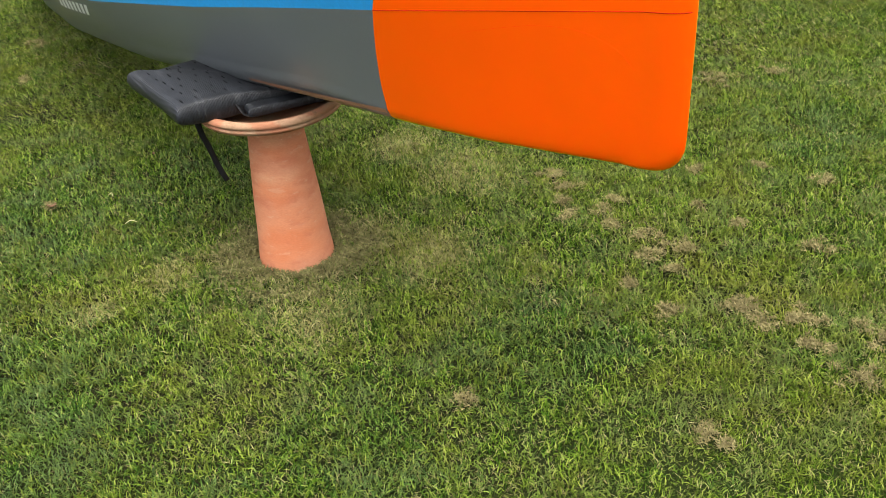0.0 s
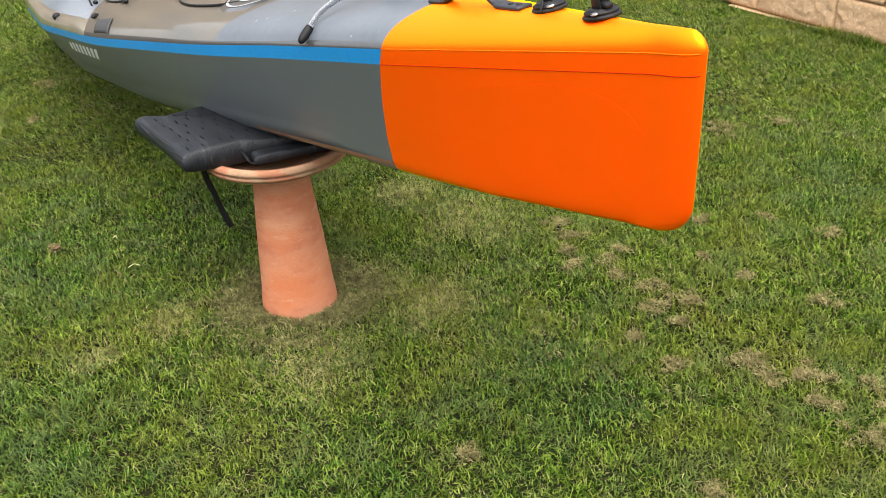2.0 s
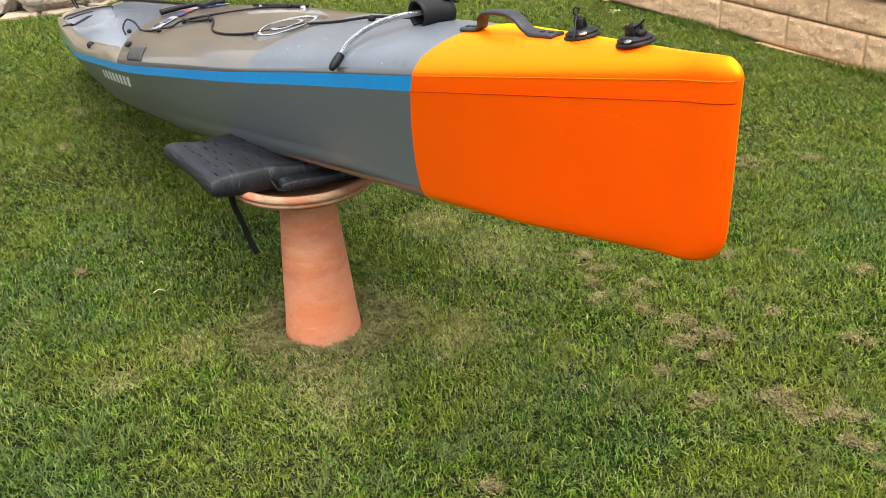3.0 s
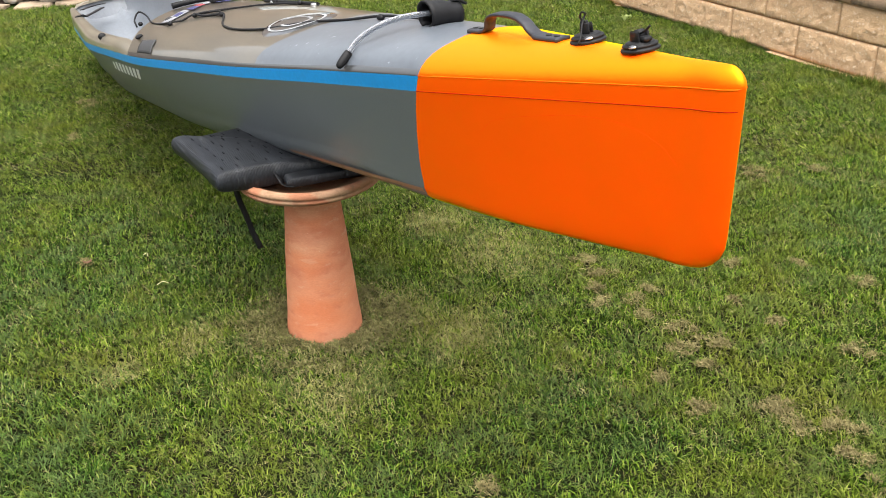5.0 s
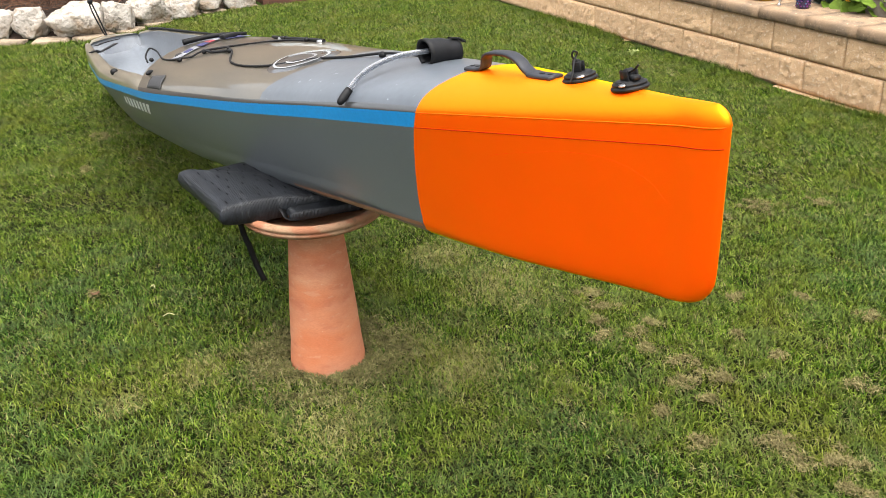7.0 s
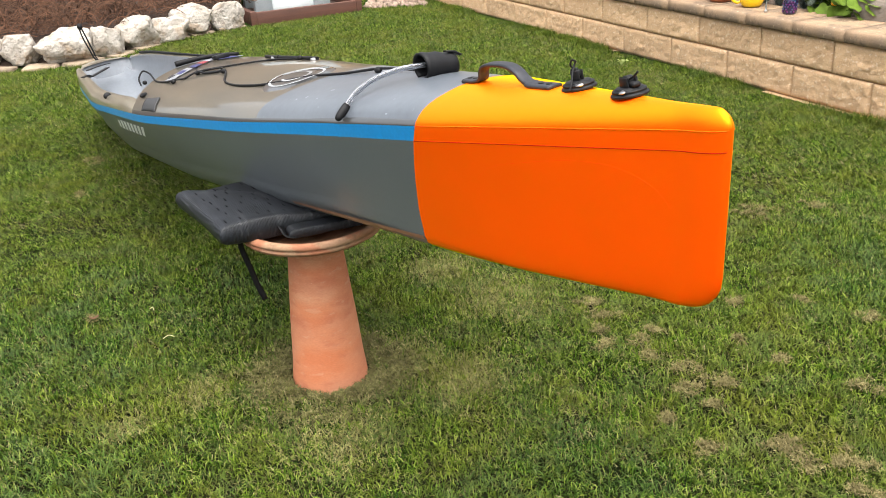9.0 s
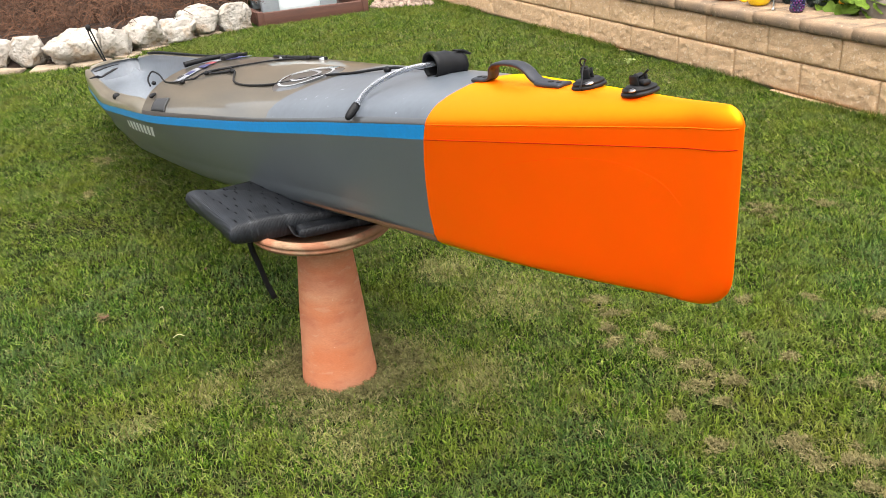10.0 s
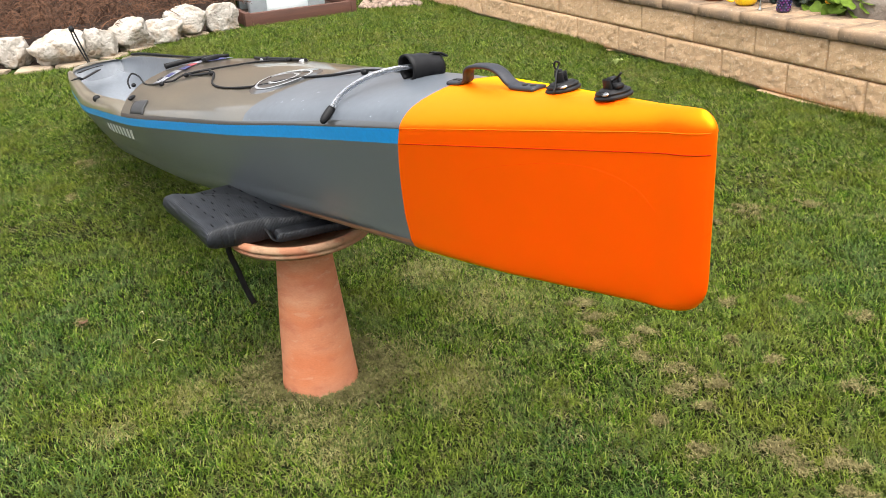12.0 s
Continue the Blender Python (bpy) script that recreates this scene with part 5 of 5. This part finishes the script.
for k, (s, inward) in enumerate(((-4.76, 0.40), (-4.52, 0.42), (-4.34, 0.38), (-4.17, 0.42), (-4.04, 0.37), (-3.94, 0.44), (-5.15, 0.5), (-4.36, 0.16))):
    plant = thing("silver_shrub", "silvery grey-green needle-leaved shrub" if k < 7 else "silvery grey-green shrub growing in yellow mug", "plant", tuple(WALL @ Vector((s, inward, 0.42 if k < 7 else CAP_Z + 0.165))), "silver shrubs in the raised bed" if k < 7 else "")
    for i in range(20 if k < 7 else 14):
        a, r = rng.uniform(0, 6.28), rng.uniform(0.03, 0.15) * (1.0 if k < 7 else 0.6)
        tip = Vector((r * math.cos(a), r * math.sin(a), rng.uniform(0.06, 0.24)))
        line = spline([(0, 0, 0), tip * 0.55 + Vector((0, 0, 0.04)), tip], 8)
        bm = bmesh.new()
        sweep(bm, line, circle(0.0025, 5))
        for q in line[1:]:
            for j in range(7):
                b = rng.uniform(0, 6.28)
                m = Matrix.Translation(q) @ pose(0, 0, 0, 0, -rng.uniform(10, 60), math.degrees(b))
                l, w = rng.uniform(0.022, 0.042), 0.0030
                vs = [bm.verts.new(m @ Vector(p)) for p in ((0, -w, 0), (0, w, 0), (l * 0.6, w, 0.002), (l, 0, 0), (l * 0.6, -w, 0.002))]
                bm.faces.new(vs)
        part("branch", bm, SILVER_LEAF, plant)

# pale straw stalks and a small weed on the lawn
STALK = mat("straw_stalk", (0.48, 0.42, 0.27), 0.7, scale=20, mix=0.4)
for x, y, turn, long_ in ((-0.902, 2.53, 8, 0.038), (-1.018, 2.743, -35, 0.022)):
    bm = bmesh.new()
    d = Vector((math.cos(math.radians(turn)), math.sin(math.radians(turn)), 0))
    side = Vector((-d.y, d.x, 0))
    sweep(bm, spline([Vector((x, y, 0.022)) - d * long_ / 2, Vector((x, y, 0.029)) + side * 0.006, Vector((x, y, 0.024)) + d * long_ / 2], 6), circle(0.0011, 6))
    tagged(part("straw_stalk", bm, STALK), "thin pale straw stalk lying on lawn", "straw", "straw stalks")
weed = thing("weed", "small pale green weed with light tips in lawn", "plant", (1.377, 6.14, 0.0))
rng = random.Random(21)
for i in range(11):
    a, r = rng.uniform(0, 6.28), rng.uniform(0.012, 0.045)
    tip = Vector((r * math.cos(a), r * math.sin(a), rng.uniform(0.025, 0.052)))
    bm = bmesh.new()
    sweep(bm, spline([(0, 0, 0.005), tip * 0.5 + Vector((0, 0, 0.015)), tip], 5), circle(0.0018, 6))
    st = part("stem", bm, WEED_LEAF, weed)
    bm = bmesh.new()
    leaf(bm, Matrix.Translation(tip) @ pose(0, 0, 0, rng.uniform(-25, 25), rng.uniform(-25, 25), math.degrees(a)), rng.uniform(0.006, 0.010), 2, 0.3, i)
    part("leaf", bm, WEED_LEAF, st)

# fallen leaves on the lawn
DRY_LEAF = mat("dry_leaf", (0.12, 0.060, 0.028), 0.8, scale=30, bump=0.3, depth=0.002)
for k, (x, y, r, turn) in enumerate(((-1.215, 2.70, 0.014, 30), (-0.93, 3.05, 0.010, 110), (1.62, 5.0, 0.012, 60))):
    bm = bmesh.new()
    leaf(bm, Matrix.Diagonal((1.3, 0.6, 1, 1)), r, 2, 0.8, k)
    ob = tagged(part("fallen_leaf", bm, DRY_LEAF), "curled dry brown leaf lying on lawn", "leaf", "fallen leaves")
    ob.matrix_world = pose(x, y, 0.026, 10, 15, turn)
    ob.modifiers.new("thick", "SOLIDIFY").thickness = 0.0008
# ---- turf ----


def blades(name, label, x, y, rng, length, width, lean, material, z0=0.0, flat=0.0, bent=True):
    """One mesh of tapered blades of grass at the given places; bent ones have a kink at half height."""
    n = len(x)
    a = rng.uniform(0, 2 * np.pi, n) + 1.2 * field(x, y, 5.0, 7)
    l = length * rng.uniform(0.55, 1.25, n)
    w = width * rng.uniform(0.7, 1.3, n)
    t = lean * rng.uniform(0.35, 1.35, n)
    dx, dy = np.cos(a), np.sin(a)
    tw = rng.uniform(-0.9, 0.9, n)
    if bent:
        steps, face, sides = ((0.0, 0.8), (0.0, -0.8), (0.5, 1.0), (0.5, -1.0), (1.0, 0.0)), (0, 1, 3, 2, 2, 3, 4), (0, 4)
    else:
        steps, face, sides = ((0.0, 1.0), (0.0, -1.0), (1.0, 0.0)), (0, 1, 2), (0,)
    nv, nl, nf = len(steps), len(face), len(sides)
    pos = np.zeros((n, nv, 3))
    for k, (f, ww) in enumerate(steps):
        tip = f == 1.0
        out = l * np.sin(t) * f * (1.25 if tip else 1.0)
        up = l * np.cos(t) * (0.86 if tip else f) * (1 - flat) + (0.004 if k else 0)
        pos[:, k, 0] = x + dx * out - dy * w * 0.5 * ww
        pos[:, k, 1] = y + dy * out + dx * w * 0.5 * ww
        pos[:, k, 2] = z0 + up + tw * w * 0.4 * ww
    me = bpy.data.meshes.new(name)
    me.vertices.add(nv * n)
    me.vertices.foreach_set("co", pos.ravel())
    me.loops.add(nl * n)
    me.loops.foreach_set("vertex_index", (np.arange(n)[:, None] * nv + np.array([face])).ravel().astype(np.int32))
    me.polygons.add(nf * n)
    me.polygons.foreach_set("loop_start", (np.arange(n)[:, None] * nl + np.array([sides])).ravel().astype(np.int32))
    me.update(calc_edges=True)
    me.polygons.foreach_set("use_smooth", np.ones(nf * n, dtype=bool))
    me.materials.append(material)
    return tagged(new(name, me), label, "grass", kind="stuff")


# worn and dead spots: x, y, radius
SPOTS = [(0.50, 2.60, 0.030), (0.54, 2.51, 0.030), (0.51, 2.41, 0.032), (0.50, 2.32, 0.028), (0.68, 2.38, 0.040), (0.61, 2.34, 0.024), (0.61, 2.25, 0.021), (0.69, 2.17, 0.042), (0.70, 2.07, 0.040), (0.73, 1.98, 0.020), (0.80, 2.07, 0.030),
         (0.59, 1.92, 0.018), (0.91, 2.31, 0.026), (0.98, 2.54, 0.025), (1.00, 2.18, 0.024), (1.35, 2.39, 0.034), (1.19, 2.52, 0.018), (0.83, 1.79, 0.040), (0.86, 1.75, 0.036), (0.89, 1.71, 0.042), (0.98, 1.70, 0.040), (0.65, 1.78, 0.026),
         (1.30, 3.30, 0.080), (1.15, 3.21, 0.036), (1.58, 3.35, 0.040), (1.15, 2.01, 0.030), (-1.83, 4.61, 0.065), (-1.73, 4.06, 0.04), (0.94, 1.60, 0.04), (0.99, 1.47, 0.045), (1.10, 1.60, 0.05), (0.10, 1.52, 0.030), (0.60, 1.33, 0.03), (-1.22, 2.71, 0.02)]


def worn(x, y):
    """How bare the turf is, 0 to 1."""
    out = np.zeros_like(x)
    wob = 0.5 + 1.0 * field(x, y, 28.0, 3)
    for cx, cy, r in SPOTS:
        out = np.maximum(out, 0.75 * np.clip(1.35 - np.hypot(x - cx, y - cy) / (r * wob), 0, 1))
    d = np.hypot(x - PED.x, y - PED.y)
    out = np.maximum(out, np.clip((0.29 - d) / 0.11, 0, 0.9) * np.clip(1.7 * field(x, y, 11.0, 5) + 0.5 * field(x, y, 31.0, 6) - 0.22, 0.05, 1))
    return np.clip(out, 0, 1)


# bleached patches: x, y, radius
BLEACHED = [(-0.299, 1.906, 0.13), (-0.72, 2.21, 0.09), (-0.12, 2.33, 0.12), (0.06, 2.18, 0.14), (-0.90, 2.05, 0.06), (0.20, 2.70, 0.16), (0.02, 2.95, 0.12)]


def bleached(x, y):
    out = np.zeros_like(x)
    wob = 0.7 + 0.7 * field(x, y, 13.0, 31)
    for cx, cy, r in BLEACHED:
        out = np.maximum(out, np.clip(1.4 - np.hypot(x - cx, y - cy) / (r * wob), 0, 1))
    return out


# lush patches: x, y, radius
LUSH_AT = [(-1.25, 1.35, 0.70), (-0.95, 1.75, 0.32), (-1.35, 2.55, 0.45), (0.32, 1.72, 0.22), (-0.15, 1.45, 0.16), (1.6, 2.75, 0.30), (-0.62, 2.95, 0.22)]


def lush(x, y):
    """How deep a green the turf has, 0 to 1."""
    out = np.zeros_like(x)
    wob = 0.6 + 0.8 * field(x, y, 6.0, 51)
    for cx, cy, r in LUSH_AT:
        out = np.maximum(out, np.clip(1.6 - 1.1 * np.hypot(x - cx, y - cy) / (r * wob), 0, 1))
    return out * (0.55 + 0.6 * field(x, y, 12.0, 52)).clip(0, 1)


def lawn_limits(x, y):
    ok = WALL_IN.x * x + WALL_IN.y * y < WALL_C - 0.052
    ok &= (y < np.interp(x, [p[0] for p in EDGE] + [-0.69], [p[1] - 0.13 for p in EDGE] + [9.40])) | (x > -0.69)
    ok &= ~((x > -0.66) & (y > 9.6) & (x < 0.05))
    ok &= np.hypot(x - PED.x, y - PED.y) > 0.128
    return ok


def in_zone(x, y, x0, x1, y0, y1):
    """Inside a box whose edges wander, so that no seam shows between turf of different blades."""
    xp, yp = x + 0.7 * (field(x, y, 2.3, 41) - 0.5) + 0.25 * (field(x, y, 9.0, 43) - 0.5), y + 0.7 * (field(x, y, 2.3, 42) - 0.5) + 0.25 * (field(x, y, 9.0, 44) - 0.5)
    return (xp >= x0) & (xp < x1) & (yp >= y0) & (yp < y1)


rng = np.random.default_rng(5)
# x0, x1, y0, y1, blades to the square metre, length, width, bent
ZONES = ((-2.15, 2.35, 0.75, 1.95, CLOSE_N, 0.0215, 0.0026, True), (-2.15, 2.35, 1.95, 3.4, NEAR_N, 0.0235, 0.0029, True), (-3.3, 2.7, 3.4, 6.2, MID_N, 0.029, 0.0042, False), (-6.2, 2.2, 6.2, 10.6, FAR_N, 0.035, 0.0062, False),
         (-5.0, 5.0, -3.5, 0.75, OUTER_N, 0.034, 0.0075, False), (-5.0, -2.15, 0.75, 3.4, OUTER_N, 0.034, 0.0075, False), (2.35, 5.0, 0.75, 3.4, OUTER_N, 0.034, 0.0075, False), (-6.2, -3.3, 3.4, 6.2, OUTER_N, 0.034, 0.0075, False))
for x0, x1, y0, y1, per, length, width, bent in ZONES:
    n = int((x1 - x0 + 1) * (y1 - y0 + 1) * per)
    x, y = rng.uniform(x0 - 0.5, x1 + 0.5, n), rng.uniform(y0 - 0.5, y1 + 0.5, n)
    bare = worn(x, y)
    clump = field(x, y, 44.0 if y0 < 3 else 26.0, 71)
    thin = np.clip((0.70 + 0.45 * field(x, y, 2.4, 1) * (0.6 + 0.6 * field(x, y, 11.0, 2))) * (0.45 + 1.05 * clump), 0, 1)
    keep = lawn_limits(x, y) & in_zone(x, y, x0, x1, y0, y1) & (rng.uniform(0, 1, n) < thin * (1 - 0.80 * bare) * (1 - 0.55 * bleached(x, y)))
    x, y, clump = x[keep], y[keep], clump[keep]
    size = 0.52 + 0.45 * field(x, y, 3.3, 8) + 0.25 * field(x, y, 14.0, 18) + 0.36 * clump
    deep = rng.uniform(0, 1, len(x)) < 0.9 * lush(x, y)
    for rows, tone, what in ((~deep, GRASS, "short mown green turf grass"), (deep, LUSH, "lush deep green turf grass")):
        if rows.any():
            blades("grass", what, x[rows], y[rows], rng, length * size[rows], width, 0.86, tone, bent=bent)
    # dry stems between the green, thick in the worn spots
    n = int((x1 - x0 + 1) * (y1 - y0 + 1) * per * 0.46)
    x, y = rng.uniform(x0 - 0.5, x1 + 0.5, n), rng.uniform(y0 - 0.5, y1 + 0.5, n)
    dry = (1 - 0.75 * lush(x, y)) * 0.36 + 0.60 * np.clip(field(x, y, 2.1, 21) * field(x, y, 7.0, 22) * 2.6 - 0.45, 0, 1)
    keep = lawn_limits(x, y) & in_zone(x, y, x0, x1, y0, y1) & (rng.uniform(0, 1, n) < np.maximum(np.maximum(dry, worn(x, y) * 0.6), bleached(x, y)))
    x, y = x[keep], y[keep]
    blades("dead_grass", "dry straw-coloured dead grass in lawn", x, y, rng, length * 0.9, width * 0.60, 1.10, STRAW, 0.0, 0.08, bent)

# uncut tufts that lean on the foot of the wall
n = 26000
s_, d_ = rng.uniform(-9.5, -2.0, n), 0.042 + 0.075 * rng.uniform(0, 1, n) ** 1.6
x, y = WALL_DIR.x * s_ + WALL_IN.x * (WALL_C - d_), WALL_DIR.y * s_ + WALL_IN.y * (WALL_C - d_)
tall = np.clip(1.6 * field(s_, 0 * s_, 2.6, 61) * (0.5 + field(s_, d_, 9.0, 62)) - 0.35, 0, 1)
keep = rng.uniform(0, 1, n) < tall
x, y, tall = x[keep], y[keep], tall[keep]
blades("edge_grass", "uncut green grass tufts along wall foot", x, y, rng, 0.030 + 0.035 * tall, 0.0040, 0.55, GRASS, bent=False)

# tufts of loose thatch, heaped on the worn spots
tx, ty, tz = [], [], []
for cx, cy, r in SPOTS:
    for _ in range(2 + int(r * 170)):
        a, d, h = rng.uniform(0, 6.28), r * 1.5 * rng.uniform(0, 1), rng.uniform(0.002, 0.012)
        m = int(58 * rng.uniform(0.2, 1.5))
        gx, gy = rng.normal(0, 0.010, m), rng.normal(0, 0.009, m)
        tx.append(cx + d * np.cos(a) + gx)
        ty.append(cy + d * np.sin(a) + gy)
        tz.append(h * np.exp(-(gx ** 2 + gy ** 2) / 3e-4) + rng.uniform(0, 0.006, m))
tx, ty, tz = np.concatenate(tx), np.concatenate(ty), np.concatenate(tz)
blades("thatch", "raked tufts of dry tan thatch on lawn", tx, ty, rng, 0.013, 0.0013, 1.45, THATCH, 0.0075 + tz, 0.25)

# short bleached stubble in the pale patches
n = 95000
x, y = rng.uniform(-1.15, 0.45, n), rng.uniform(1.65, 3.2, n)
keep = lawn_limits(x, y) & (rng.uniform(0, 1, n) < 0.85 * bleached(x, y))
x, y = x[keep], y[keep]
blades("bleached_grass", "pale bleached stubble patches in lawn", x, y, rng, 0.022, 0.0019, 1.1, STUBBLE)

# matted brown turf and soil crumbs round the pedestal's foot
n = 22000
a, d = rng.uniform(0, 2 * np.pi, n), 0.122 + 0.21 * rng.uniform(0, 1, n) ** 1.2
x, y = PED.x + d * np.cos(a), PED.y + d * np.sin(a)
keep = rng.uniform(0, 1, n) < np.clip(1.25 * worn(x, y) + 0.04, 0, 1)
x, y = x[keep], y[keep]
blades("matted_turf", "matted brown dead turf round pedestal foot", x, y, rng, 0.019, 0.0022, 1.35, MATTED, 0.004 + 0.012 * field(x, y, 30.0, 9), 0.2)
